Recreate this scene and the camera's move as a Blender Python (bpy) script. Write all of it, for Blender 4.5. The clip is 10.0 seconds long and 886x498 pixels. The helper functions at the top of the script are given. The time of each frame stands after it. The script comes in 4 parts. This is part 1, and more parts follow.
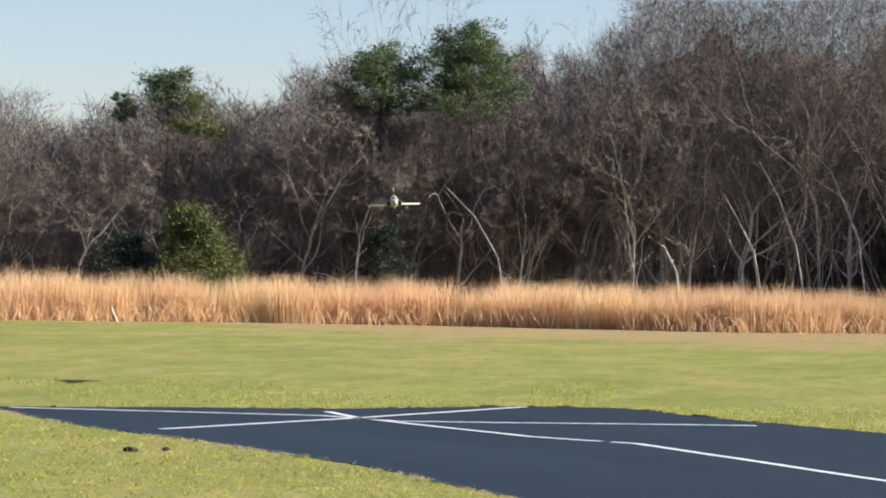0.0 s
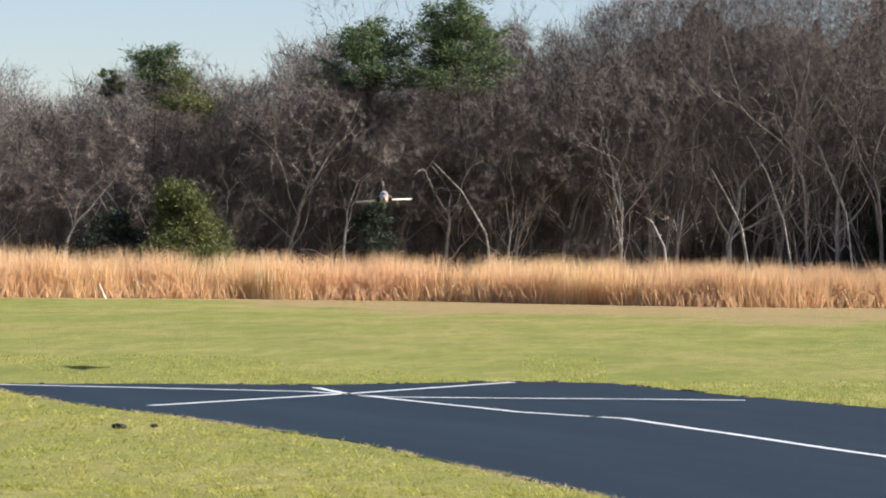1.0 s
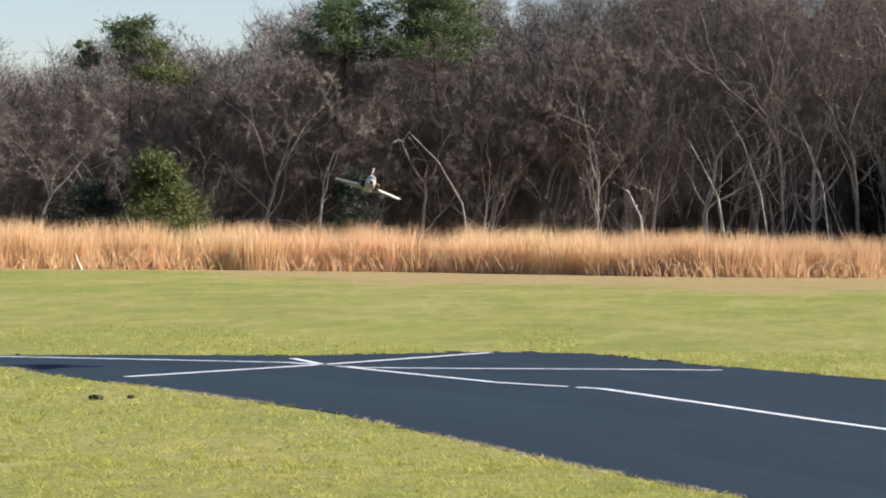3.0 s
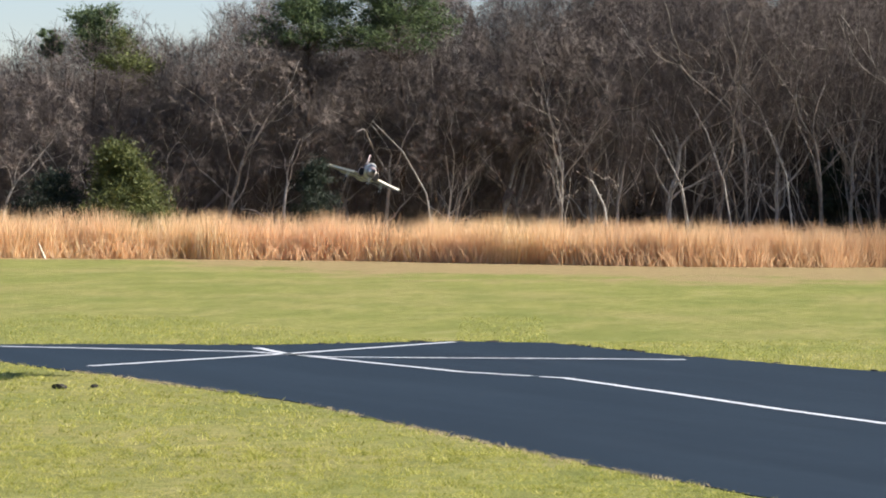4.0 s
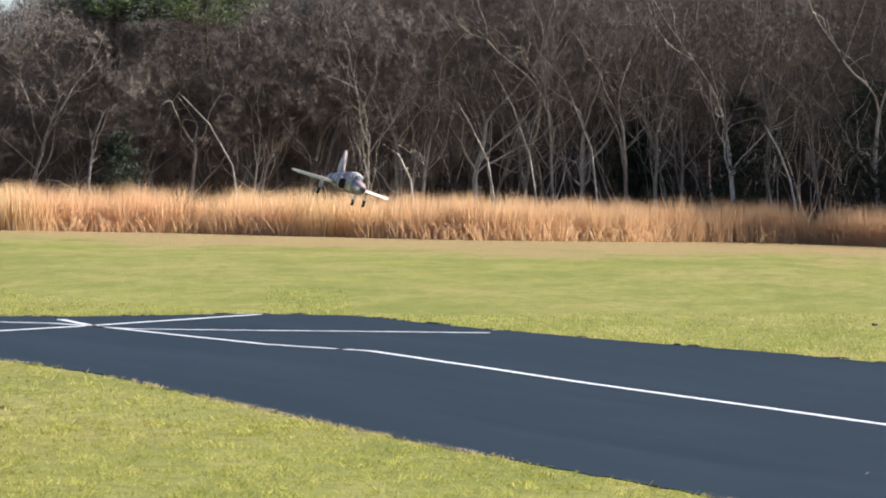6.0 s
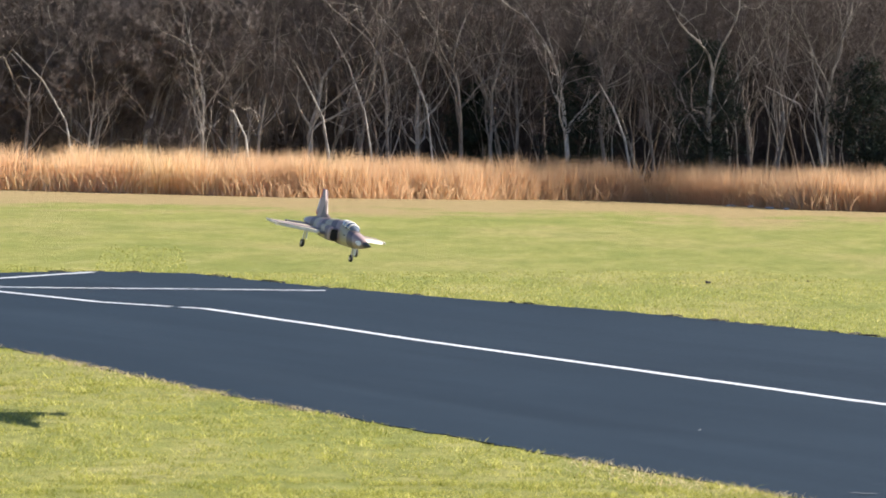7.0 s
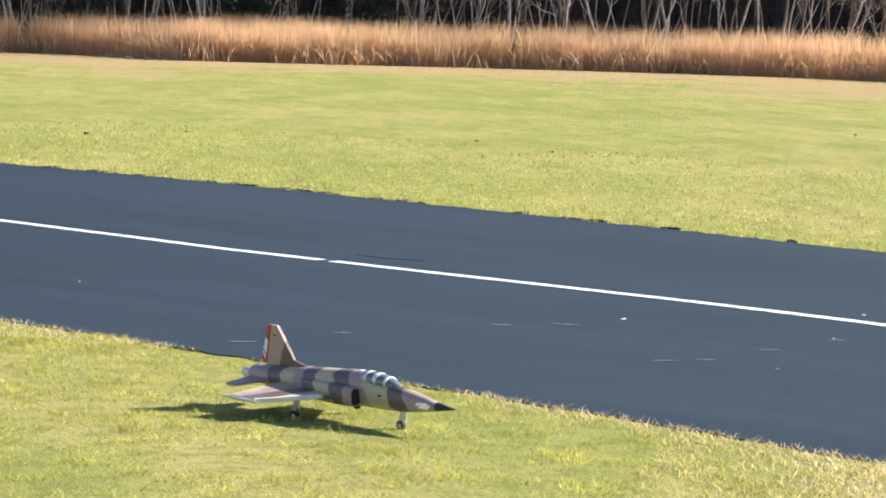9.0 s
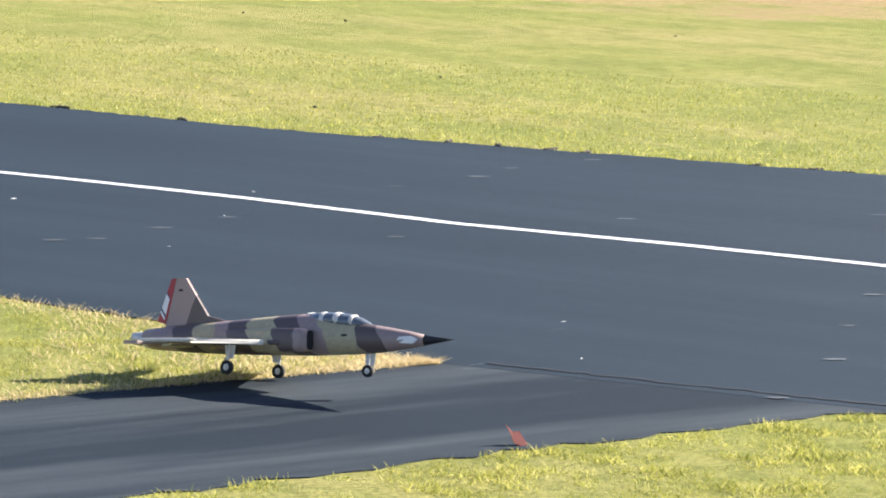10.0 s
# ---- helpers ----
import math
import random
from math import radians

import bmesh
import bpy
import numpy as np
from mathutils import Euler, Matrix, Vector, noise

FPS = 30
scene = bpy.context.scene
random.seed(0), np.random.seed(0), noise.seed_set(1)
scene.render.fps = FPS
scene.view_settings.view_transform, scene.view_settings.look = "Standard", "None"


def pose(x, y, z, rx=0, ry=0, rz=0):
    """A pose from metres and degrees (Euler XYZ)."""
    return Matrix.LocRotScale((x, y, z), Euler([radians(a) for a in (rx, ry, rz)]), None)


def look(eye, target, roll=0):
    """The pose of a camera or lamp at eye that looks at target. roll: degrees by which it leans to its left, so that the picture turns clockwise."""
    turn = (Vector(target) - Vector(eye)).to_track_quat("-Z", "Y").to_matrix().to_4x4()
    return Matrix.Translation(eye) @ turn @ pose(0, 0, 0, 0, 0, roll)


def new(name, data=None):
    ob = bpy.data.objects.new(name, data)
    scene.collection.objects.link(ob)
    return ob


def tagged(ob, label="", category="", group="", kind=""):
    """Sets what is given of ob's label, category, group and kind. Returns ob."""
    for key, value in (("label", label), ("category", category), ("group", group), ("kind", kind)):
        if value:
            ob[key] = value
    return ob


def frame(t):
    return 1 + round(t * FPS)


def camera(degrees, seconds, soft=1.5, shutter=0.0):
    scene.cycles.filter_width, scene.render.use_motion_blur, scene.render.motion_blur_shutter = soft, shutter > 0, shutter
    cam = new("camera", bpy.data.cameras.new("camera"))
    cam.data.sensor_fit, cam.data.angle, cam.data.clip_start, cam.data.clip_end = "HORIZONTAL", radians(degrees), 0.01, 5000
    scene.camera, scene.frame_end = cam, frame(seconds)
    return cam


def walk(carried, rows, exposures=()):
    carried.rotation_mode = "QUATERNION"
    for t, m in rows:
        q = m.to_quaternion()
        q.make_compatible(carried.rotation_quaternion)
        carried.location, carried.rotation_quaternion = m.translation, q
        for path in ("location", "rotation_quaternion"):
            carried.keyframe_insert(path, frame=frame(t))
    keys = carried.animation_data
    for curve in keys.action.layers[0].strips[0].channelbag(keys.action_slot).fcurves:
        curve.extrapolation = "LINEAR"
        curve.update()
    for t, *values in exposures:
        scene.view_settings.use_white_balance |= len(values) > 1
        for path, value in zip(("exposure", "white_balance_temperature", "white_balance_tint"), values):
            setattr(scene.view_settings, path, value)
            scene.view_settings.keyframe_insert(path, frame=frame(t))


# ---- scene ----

# ---------------------------------------------------------------- camera
EYE = 1.9
cam = camera(15.5, 10.0, soft=1.9, shutter=0.0)
PAN = [
    # seconds, tilt, lean, turn
    (0.0, 90.139, -1.000, -0.000),
    (0.5, 89.916, -0.905, -0.129),
    (1.0, 89.714, -0.816, -0.213),
    (1.5, 89.548, -0.833, -0.269),
    (2.0, 89.419, -0.725, -0.329),
    (2.5, 89.307, -0.714, -0.447),
    (4.0, 89.022, -0.772, -1.261),
    (4.5, 88.958, -0.881, -1.794),
    (5.0, 88.898, -0.985, -2.571),
    (6.5, 88.312, -1.243, -6.001),
    (7.0, 87.919, -1.301, -7.567),
    (7.5, 87.464, -1.348, -9.479),
    (8.0, 86.911, -1.510, -11.810),
    (8.5, 86.289, -1.458, -14.727),
    (9.0, 85.554, -1.448, -18.477),
    (9.5, 84.671, -1.678, -23.244),
    (9.7, 84.282, -1.601, -25.519),
    (10.0, 83.711, -1.763, -29.193),
]
walk(cam, [(t, pose(0, 0, EYE, a, b, c)) for t, a, b, c in PAN], exposures=[(0.0, 1.20, 6250, 12), (4.0, 1.24, 6250, 12), (6.5, 1.38, 6250, 12), (8.0, 1.60, 6250, 12), (9.0, 1.72, 6300, 12), (10.0, 1.78, 6350, 12)])

# ---------------------------------------------------------------- light
SUN_AZIMUTH, SUN_HEIGHT = -5.0, 30.0   # degrees; azimuth counted from +x towards +y
world = bpy.data.worlds.new("world")
scene.world = world
world.use_nodes = True
wn = world.node_tree
sky = wn.nodes.new("ShaderNodeTexSky")
sky.sky_type = "NISHITA"
sky.sun_disc = False
sky.sun_elevation = radians(SUN_HEIGHT)
sky.sun_rotation = radians(90 - SUN_AZIMUTH)
sky.air_density, sky.dust_density, sky.ozone_density = 1.0, 0.3, 1.2
cool = wn.nodes.new("ShaderNodeMix")
cool.data_type, cool.blend_type = "RGBA", "MULTIPLY"
cool.inputs[0].default_value, cool.inputs[7].default_value = 1.0, (0.96, 0.97, 1.12, 1)
wn.links.new(sky.outputs[0], cool.inputs[6])
wn.links.new(cool.outputs[2], wn.nodes["Background"].inputs[0])
wn.nodes["Background"].inputs[1].default_value = 0.055
sun_data = bpy.data.lights.new("sun", "SUN")
sun_data.energy, sun_data.angle, sun_data.color = 5.0, radians(0.6), (1.0, 0.92, 0.79)
sun = new("sun", sun_data)
ca, sa, ce, se = (f(radians(a)) for a in (SUN_AZIMUTH, SUN_HEIGHT) for f in (math.cos, math.sin))
sun.matrix_world = look((60 * ca * ce, 60 * sa * ce, 60 * se), (0, 0, 0))


# ---------------------------------------------------------------- materials
class Mat:
    """A principled material with short ways to add nodes."""

    def __init__(self, name, rough=0.8, metal=0.0, colour=(0.5, 0.5, 0.5)):
        self.m = bpy.data.materials.new(name)
        self.m.use_nodes = True
        self.t = self.m.node_tree
        self.b = self.t.nodes["Principled BSDF"]
        self.b.inputs["Roughness"].default_value = rough
        self.b.inputs["Metallic"].default_value = metal
        self.b.inputs["Base Color"].default_value = (*colour, 1)

    def node(self, kind, **sets):
        n = self.t.nodes.new("ShaderNode" + kind)
        for k, v in sets.items():
            setattr(n, k, v)
        return n

    def link(self, a, b):
        self.t.links.new(a, b)

    def coords(self, space="Object", scale=(1, 1, 1), turn=0.0):
        c, mp = self.node("TexCoord"), self.node("Mapping")
        mp.vector_type = "TEXTURE"
        mp.inputs["Scale"].default_value = tuple(1 / v for v in scale)
        mp.inputs["Rotation"].default_value = (0, 0, radians(turn))
        self.link(c.outputs[space], mp.inputs[0])
        return mp.outputs[0]

    def noise(self, scale, detail=4, rough=0.6, vec=None, distort=0.0):
        n = self.node("TexNoise")
        n.inputs["Scale"].default_value, n.inputs["Detail"].default_value = scale, detail
        n.inputs["Roughness"].default_value, n.inputs["Distortion"].default_value = rough, distort
        self.link(vec if vec is not None else self.coords(), n.inputs["Vector"])
        return n.outputs["Fac"]

    def ramp(self, fac, stops, mode="LINEAR"):
        r = self.node("ValToRGB")
        r.color_ramp.interpolation = mode
        e = r.color_ramp.elements
        while len(e) < len(stops):
            e.new(0.5)
        for el, (p, c) in zip(e, stops):
            el.position, el.color = p, (*c, 1) if len(c) == 3 else c
        self.link(fac, r.inputs[0])
        return r.outputs[0]

    def mix(self, fac, a, b, kind="MIX"):
        n = self.node("Mix", data_type="RGBA", blend_type=kind)
        for i, v in ((0, fac), (6, a), (7, b)):
            if isinstance(v, (int, float)):
                n.inputs[i].default_value = v
            elif isinstance(v, tuple):
                n.inputs[i].default_value = (*v, 1)
            else:
                self.link(v, n.inputs[i])
        return n.outputs[2]

    def math(self, op, a, b=0.0):
        n = self.node("Math", operation=op)
        for i, v in enumerate((a, b)):
            if isinstance(v, (int, float)):
                n.inputs[i].default_value = v
            else:
                self.link(v, n.inputs[i])
        return n.outputs[0]

    def colour(self, c):
        self.link(c, self.b.inputs["Base Color"])
        return self

    def bump(self, h, strength=0.3, distance=0.01):
        n = self.node("Bump")
        n.inputs["Strength"].default_value, n.inputs["Distance"].default_value = strength, distance
        self.link(h, n.inputs["Height"])
        self.link(n.outputs[0], self.b.inputs["Normal"])
        return self


def grey(v):
    return (v, v, v)


def lawn_material():
    m = Mat("lawn", 0.95)
    m.b.inputs["Specular IOR Level"].default_value = 0.05
    wide = m.noise(0.20, 5, 0.6, m.coords(scale=(1.0, 0.55, 1), turn=-12))
    streak = m.noise(0.55, 7, 0.72, m.coords(scale=(1.0, 0.38, 1), turn=-12))
    patch = m.noise(1.5, 5, 0.7, m.coords(scale=(1.0, 0.30, 1), turn=-12))
    tuft = m.noise(5.0, 5, 0.75)
    fine = m.noise(38.0, 4, 0.75)
    blade = m.noise(150.0, 3, 0.8)
    base = m.ramp(streak, [(0.28, (0.201, 0.223, 0.061)), (0.46, (0.263, 0.270, 0.078)), (0.58, (0.319, 0.306, 0.097)), (0.76, (0.412, 0.353, 0.169))])
    base = m.mix(m.ramp(wide, [(0.48, grey(0)), (0.66, grey(0.75))]), base, (0.381, 0.316, 0.135))
    green = m.noise(0.5, 4, 0.6, m.coords(scale=(1.0, 0.45, 1), turn=-9))
    base = m.mix(m.ramp(green, [(0.52, grey(0)), (0.68, grey(0.6))]), base, (0.180, 0.216, 0.057))
    base = m.mix(m.ramp(patch, [(0.34, grey(0.55)), (0.50, grey(0))]), base, (0.154, 0.181, 0.046))
    base = m.mix(m.ramp(patch, [(0.56, grey(0)), (0.72, grey(0.5))]), base, (0.433, 0.377, 0.182))
    base = m.mix(m.ramp(tuft, [(0.38, grey(0.6)), (0.54, grey(0))]), base, (0.129, 0.152, 0.035))
    base = m.mix(m.ramp(tuft, [(0.62, grey(0)), (0.78, grey(0.5))]), base, (0.443, 0.367, 0.203))
    att = m.node("Attribute", attribute_name="dry")
    edge = m.math("ADD", att.outputs["Fac"], m.math("MULTIPLY", m.math("SUBTRACT", m.math("ADD", m.math("MULTIPLY", streak, 0.5), m.math("MULTIPLY", wide, 0.5)), 0.5), 2.0))
    base = m.mix(m.ramp(edge, [(0.42, grey(0)), (0.66, grey(1))]), base, m.ramp(tuft, [(0.3, (0.275, 0.195, 0.098)), (0.7, (0.42, 0.310, 0.165))]))
    base = m.mix(m.ramp(fine, [(0.34, grey(0.75)), (0.56, grey(0))]), base, (0.098, 0.106, 0.032))
    base = m.mix(m.ramp(blade, [(0.55, grey(0)), (0.75, grey(0.5))]), base, (0.453, 0.441, 0.189))
    m.colour(base)
    return m.bump(m.math("ADD", m.math("ADD", fine, m.math("MULTIPLY", blade, 0.5)), m.math("MULTIPLY", tuft, 1.5)), 0.6, 0.03).m


def tarmac_material(name, tint=1.0, streaks=0.35, way=24, sheen=(0.036, 0.055, 0.073)):
    m = Mat(name, 0.80)
    m.b.inputs["Specular IOR Level"].default_value = 0.14
    wide = m.noise(0.45, 5, 0.6, m.coords(scale=(1, 0.35, 1), turn=24))
    band = m.noise(1.5, 5, 0.65, m.coords(scale=(1.0, 0.10, 1), turn=way))
    grit = m.noise(260.0, 2, 0.7)
    c = m.ramp(wide, [(0.3, (0.0135 * tint, 0.025 * tint, 0.037 * tint)), (0.7, (0.0185 * tint, 0.033 * tint, 0.048 * tint))])
    c = m.mix(m.ramp(band, [(0.45, grey(0)), (0.75, grey(streaks))]), c, sheen)
    c = m.mix(m.ramp(grit, [(0.35, grey(0.45)), (0.6, grey(0))]), c, (0.012, 0.016, 0.024))
    scuff = m.noise(2.4, 6, 0.8, m.coords(scale=(2.4, 0.7, 1), turn=-62), 0.5)
    c = m.mix(m.ramp(scuff, [(0.655, grey(0)), (0.74, grey(0.55))]), c, (0.14, 0.155, 0.175))
    m.colour(c)
    return m.bump(grit, 0.25, 0.004).m


def paint_line_material():
    m = Mat("line_paint", 0.6)
    n = m.noise(9.0, 6, 0.8)
    m.colour(m.ramp(n, [(0.30, (0.20, 0.22, 0.25)), (0.50, (0.66, 0.68, 0.70))]))
    return m.m


def plain(name, colour, rough=0.7, metal=0.0, vary=0.15, scale=20.0):
    m = Mat(name, rough, metal)
    n = m.noise(scale, 4)
    lo, hi = tuple(c * (1 - vary) for c in colour), tuple(min(1, c * (1 + vary)) for c in colour)
    m.colour(m.ramp(n, [(0.3, lo), (0.7, hi)]))
    return m.m


def through_light(m, colour, share):
    """Thin leaves and stalks let some light through."""
    t, mixer = m.node("BsdfTranslucent"), m.node("MixShader")
    m.link(colour, t.inputs[0])
    mixer.inputs[0].default_value = share
    m.link(m.b.outputs[0], mixer.inputs[1])
    m.link(t.outputs[0], mixer.inputs[2])
    m.link(mixer.outputs[0], m.t.nodes["Material Output"].inputs[0])
    return m.m


def straw_material(name, stops, tint=(0.74, 0.49, 0.31), patches=0.35, russet=None):
    m = Mat(name, 0.85)
    m.b.inputs["Specular IOR Level"].default_value = 0.15
    g = m.node("NewGeometry")
    c = m.ramp(g.outputs["Random Per Island"], stops)
    patch = m.noise(patches, 5, 0.7)
    c = m.mix(m.ramp(patch, [(0.38, grey(0)), (0.64, grey(0.75))]), c, tint)
    if russet:
        sep = m.node("SeparateXYZ")
        m.link(m.coords(), sep.inputs[0])
        east = m.math("ADD", m.math("MULTIPLY", sep.outputs[0], 0.06), m.math("MULTIPLY", patch, 0.4))
        c = m.mix(m.ramp(east, [(0.3, grey(0)), (1.0, grey(0.75))]), c, russet)
    m.colour(c)
    return through_light(m, c, 0.5)


def bark_material(name, dark, light):
    m = Mat(name, 0.9)
    m.b.inputs["Specular IOR Level"].default_value = 0.15
    info = m.node("ObjectInfo")
    n = m.noise(3.0, 6, 0.75, m.coords(scale=(4, 4, 1.4)))
    c = m.ramp(n, [(0.3, dark), (0.7, light)])
    c = m.mix(m.math("MULTIPLY", info.outputs["Random"], 0.6), c, tuple(v * 0.5 for v in dark))
    m.colour(c)
    return m.bump(n, 0.5, 0.02).m


def leaf_material(name, dark, light):
    m = Mat(name, 0.7)
    g = m.node("NewGeometry")
    c = m.ramp(g.outputs["Random Per Island"], [(0.0, dark), (0.6, tuple((a + b) / 2 for a, b in zip(dark, light))), (1.0, light)])
    m.colour(c)
    return through_light(m, c, 0.3)


LAWN = lawn_material()
TARMAC = tarmac_material("tarmac", 0.92)
TARMAC_OLD = tarmac_material("old_tarmac", 0.60, 0.9, -79, (0.082, 0.096, 0.106))
LINE = paint_line_material()
REED = straw_material("dry_reed", [(0.0, (0.54, 0.36, 0.19)), (0.4, (0.76, 0.56, 0.31)), (0.8, (0.85, 0.67, 0.41)), (1.0, (0.90, 0.78, 0.56))], russet=(0.58, 0.39, 0.235))
STRAW = straw_material("straw", [(0.0, (0.48, 0.37, 0.19)), (0.6, (0.68, 0.56, 0.32)), (1.0, (0.82, 0.72, 0.48))], (0.52, 0.42, 0.22))
BLADE = straw_material("grass_blade", [(0.0, (0.190, 0.212, 0.038)), (0.4, (0.46, 0.45, 0.095)), (0.8, (0.70, 0.64, 0.20)), (1.0, (0.80, 0.70, 0.30))], (0.185, 0.208, 0.036), 2.6)
PALE_BARK = bark_material("pale_bark", (0.12, 0.103, 0.090), (0.60, 0.54, 0.47))
PINE_BARK = bark_material("pine_bark", (0.055, 0.042, 0.034), (0.14, 0.105, 0.08))
BARK = bark_material("grey_bark", (0.16, 0.14, 0.122), (0.84, 0.78, 0.69))
TWIG = bark_material("brown_twig", (0.072, 0.060, 0.054), (0.268, 0.224, 0.199))
NEEDLE = leaf_material("pine_needles", (0.020, 0.042, 0.020), (0.135, 0.185, 0.065))
CEDAR = leaf_material("cedar_leaves", (0.030, 0.044, 0.012), (0.175, 0.195, 0.052))
HOLLY = leaf_material("dark_evergreen", (0.010, 0.018, 0.012), (0.030, 0.048, 0.026))


# ---------------------------------------------------------------- helpers of this scene
def mesh_object(name, verts, faces, material, parent=None, label="", smooth=False):
    me = bpy.data.meshes.new(name)
    me.from_pydata([tuple(v) for v in verts], [], [tuple(f) for f in faces])
    me.materials.append(material)
    if smooth:
        me.polygons.foreach_set("use_smooth", [True] * len(me.polygons))
    ob = new(name, me)
    ob.parent = parent
    return tagged(ob, label)


def fast_mesh(name, verts, tris, material):
    """A mesh of triangles from number arrays."""
    me = bpy.data.meshes.new(name)
    verts, tris = np.asarray(verts, np.float32), np.asarray(tris, np.int32)
    me.vertices.add(len(verts))
    me.vertices.foreach_set("co", verts.ravel())
    me.loops.add(tris.size)
    me.loops.foreach_set("vertex_index", tris.ravel())
    me.polygons.add(len(tris))
    me.polygons.foreach_set("loop_start", np.arange(0, tris.size, 3, dtype=np.int32))
    me.update(calc_edges=True)
    me.materials.append(material)
    return me


def part(name, bm, material, parent, label="", smooth=False):
    me = bpy.data.meshes.new(name)
    bmesh.ops.recalc_face_normals(bm, faces=bm.faces)
    bm.to_mesh(me)
    bm.free()
    me.materials.append(material)
    if smooth:
        me.polygons.foreach_set("use_smooth", [True] * len(me.polygons))
    ob = new(name, me)
    ob.parent = parent
    return tagged(ob, label)


def along(points, d):
    """The point and the unit direction at the distance d along a line of points."""
    for a, b in zip(points, points[1:]):
        a, b = Vector(a), Vector(b)
        if d <= (b - a).length or b == Vector(points[-1]):
            return a.lerp(b, d / (b - a).length), (b - a).normalized()
        d -= (b - a).length


def length(points):
    return sum((Vector(b) - Vector(a)).length for a, b in zip(points, points[1:]))


def distance_to(points, xy):
    """Distances of many places to a line of points."""
    best = np.full(len(xy), 1e9)
    for a, b in zip(points, points[1:]):
        a, b = np.array(a), np.array(b)
        s = np.clip(((xy - a) @ (b - a)) / ((b - a) @ (b - a)), 0, 1)
        best = np.minimum(best, np.linalg.norm(xy - a - s[:, None] * (b - a), axis=1))
    return best


def side_of(points, xy):
    """Signed: positive where a place lies to the left of the line, walking along it."""
    best, sign = np.full(len(xy), 1e9), np.zeros(len(xy))
    for a, b in zip(points, points[1:]):
        a, b = np.array(a), np.array(b)
        d = b - a
        s = np.clip(((xy - a) @ d) / (d @ d), 0, 1)
        r = xy - a - s[:, None] * d
        n = np.linalg.norm(r, axis=1)
        near = n < best
        best[near], sign[near] = n[near], np.sign(d[0] * (xy[:, 1] - a[1]) - d[1] * (xy[:, 0] - a[0]))[near]
    return best * sign


# ---------------------------------------------------------------- the plan
NEAR_EDGE = [(-5.3, 38.6), (-3.85, 35.1), (-2.5, 32.85), (-0.65, 29.3), (0.57, 25.7), (1.68, 22.5), (3.33, 18.6), (4.58, 15.75), (5.4, 13.85), (6.38, 11.32)]
TAXI_NEAR = [(7.4, 9.75), (6.5, 9.6), (5.6, 9.45), (4.1, 9.12), (-6.0, 7.2)]
TAXI_FAR = [(-6.0, 9.0), (3.0, 10.73), (4.4, 11.0), (5.4, 11.17), (6.38, 11.32)]
FAR_EDGE = [(17.6, 12.0), (13.9, 18.35), (12.6, 20.6), (11.3, 22.75), (10.3, 25.5), (9.4, 27.9), (8.1, 31.2), (6.6, 34.3), (5.0, 36.6), (3.55, 39.0), (2.3, 41.7), (1.1, 41.75), (-0.2, 40.9), (-1.25, 40.1), (-3.3, 39.8), (-5.4, 39.2)]
CENTRE = [(-1.36, 39.3), (-0.91, 37.8), (0.0, 36.2), (0.96, 34.55), (2.03, 33.6), (2.9, 31.25), (3.7, 29.0), (4.43, 27.2), (5.05, 25.7), (6.08, 23.08), (7.1, 20.91), (8.0, 19.1), (8.6, 17.7), (9.14, 16.13), (9.84, 14.84), (10.38, 13.68), (12.6, 8.9)]
REED_LINE = [(-50, 79.0), (-30, 83.5), (-11.8, 87.1), (-5.9, 89.2), (0.3, 89.9), (4.1, 88.4), (7.9, 87.7), (12.4, 89.2), (15.0, 91.5), (18.0, 91.5), (20.4, 88.5), (21.2, 84.8), (25.4, 83.4), (29.5, 82.3), (33.0, 80.5), (36.8, 77.6), (38.7, 71.5), (39.9, 64.5), (41.5, 53.0)]



WOOD_LINE = [(-50, 87.0), (-14, 94.0), (0.0, 95.8), (8.0, 96.4), (15.0, 97.6), (21.0, 95.0), (29.0, 89.5), (37.0, 84.5), (43.5, 75.5)]


# ---------------------------------------------------------------- ground and runway
def build_ground():
    def lines(lo, hi, step):
        core = np.arange(lo, hi + step / 2, step)
        out = np.array([1.5, 4, 10, 25, 60, 150, 400, 1000, 2400])
        return np.concatenate([(lo - out)[::-1], core, hi + out])
    xs, ys = lines(-40, 45, 1.0), lines(0, 110, 1.0)
    gx, gy = np.meshgrid(xs, ys)
    xy = np.stack([gx.ravel(), gy.ravel()], 1)
    z = np.zeros(len(xy))
    verts = np.column_stack([xy, z])
    nx, ny = len(xs), len(ys)
    i = (np.arange(ny - 1)[:, None] * nx + np.arange(nx - 1)[None]).ravel()
    tris = np.concatenate([np.stack([i, i + 1, i + nx + 1], 1), np.stack([i, i + nx + 1, i + nx], 1)])
    me = fast_mesh("ground", verts, tris, LAWN)
    d = distance_to(REED_LINE, xy)
    band = np.interp(xy[:, 0], [-12, -6, -1, 8, 16, 22, 28, 36], [1.0, 2.0, 14.0, 15.0, 14.0, 7.0, 12.0, 10.0])
    dry = np.clip(1.0 - 0.5 * d / band, 0, 1)
    dry[side_of(REED_LINE, xy) > 0] = 1.0
    at = me.attributes.new("dry", "FLOAT", "POINT")
    at.data.foreach_set("value", dry.astype(np.float32))
    return tagged(new("ground", me), "mown yellow-green winter lawn with a dry tan margin", "lawn", kind="structure")


def ragged(points, amount, step, seed):
    rng = random.Random(seed)
    out, d, total = [], 0.0, length(points)
    while d < total:
        p, u = along(points, d)
        n = Vector((-u.y, u.x))
        out.append(p + n * (rng.random() - 0.5) * 2 * amount)
        d += step * (0.5 + rng.random())
    out.append(Vector(points[-1]))
    return out


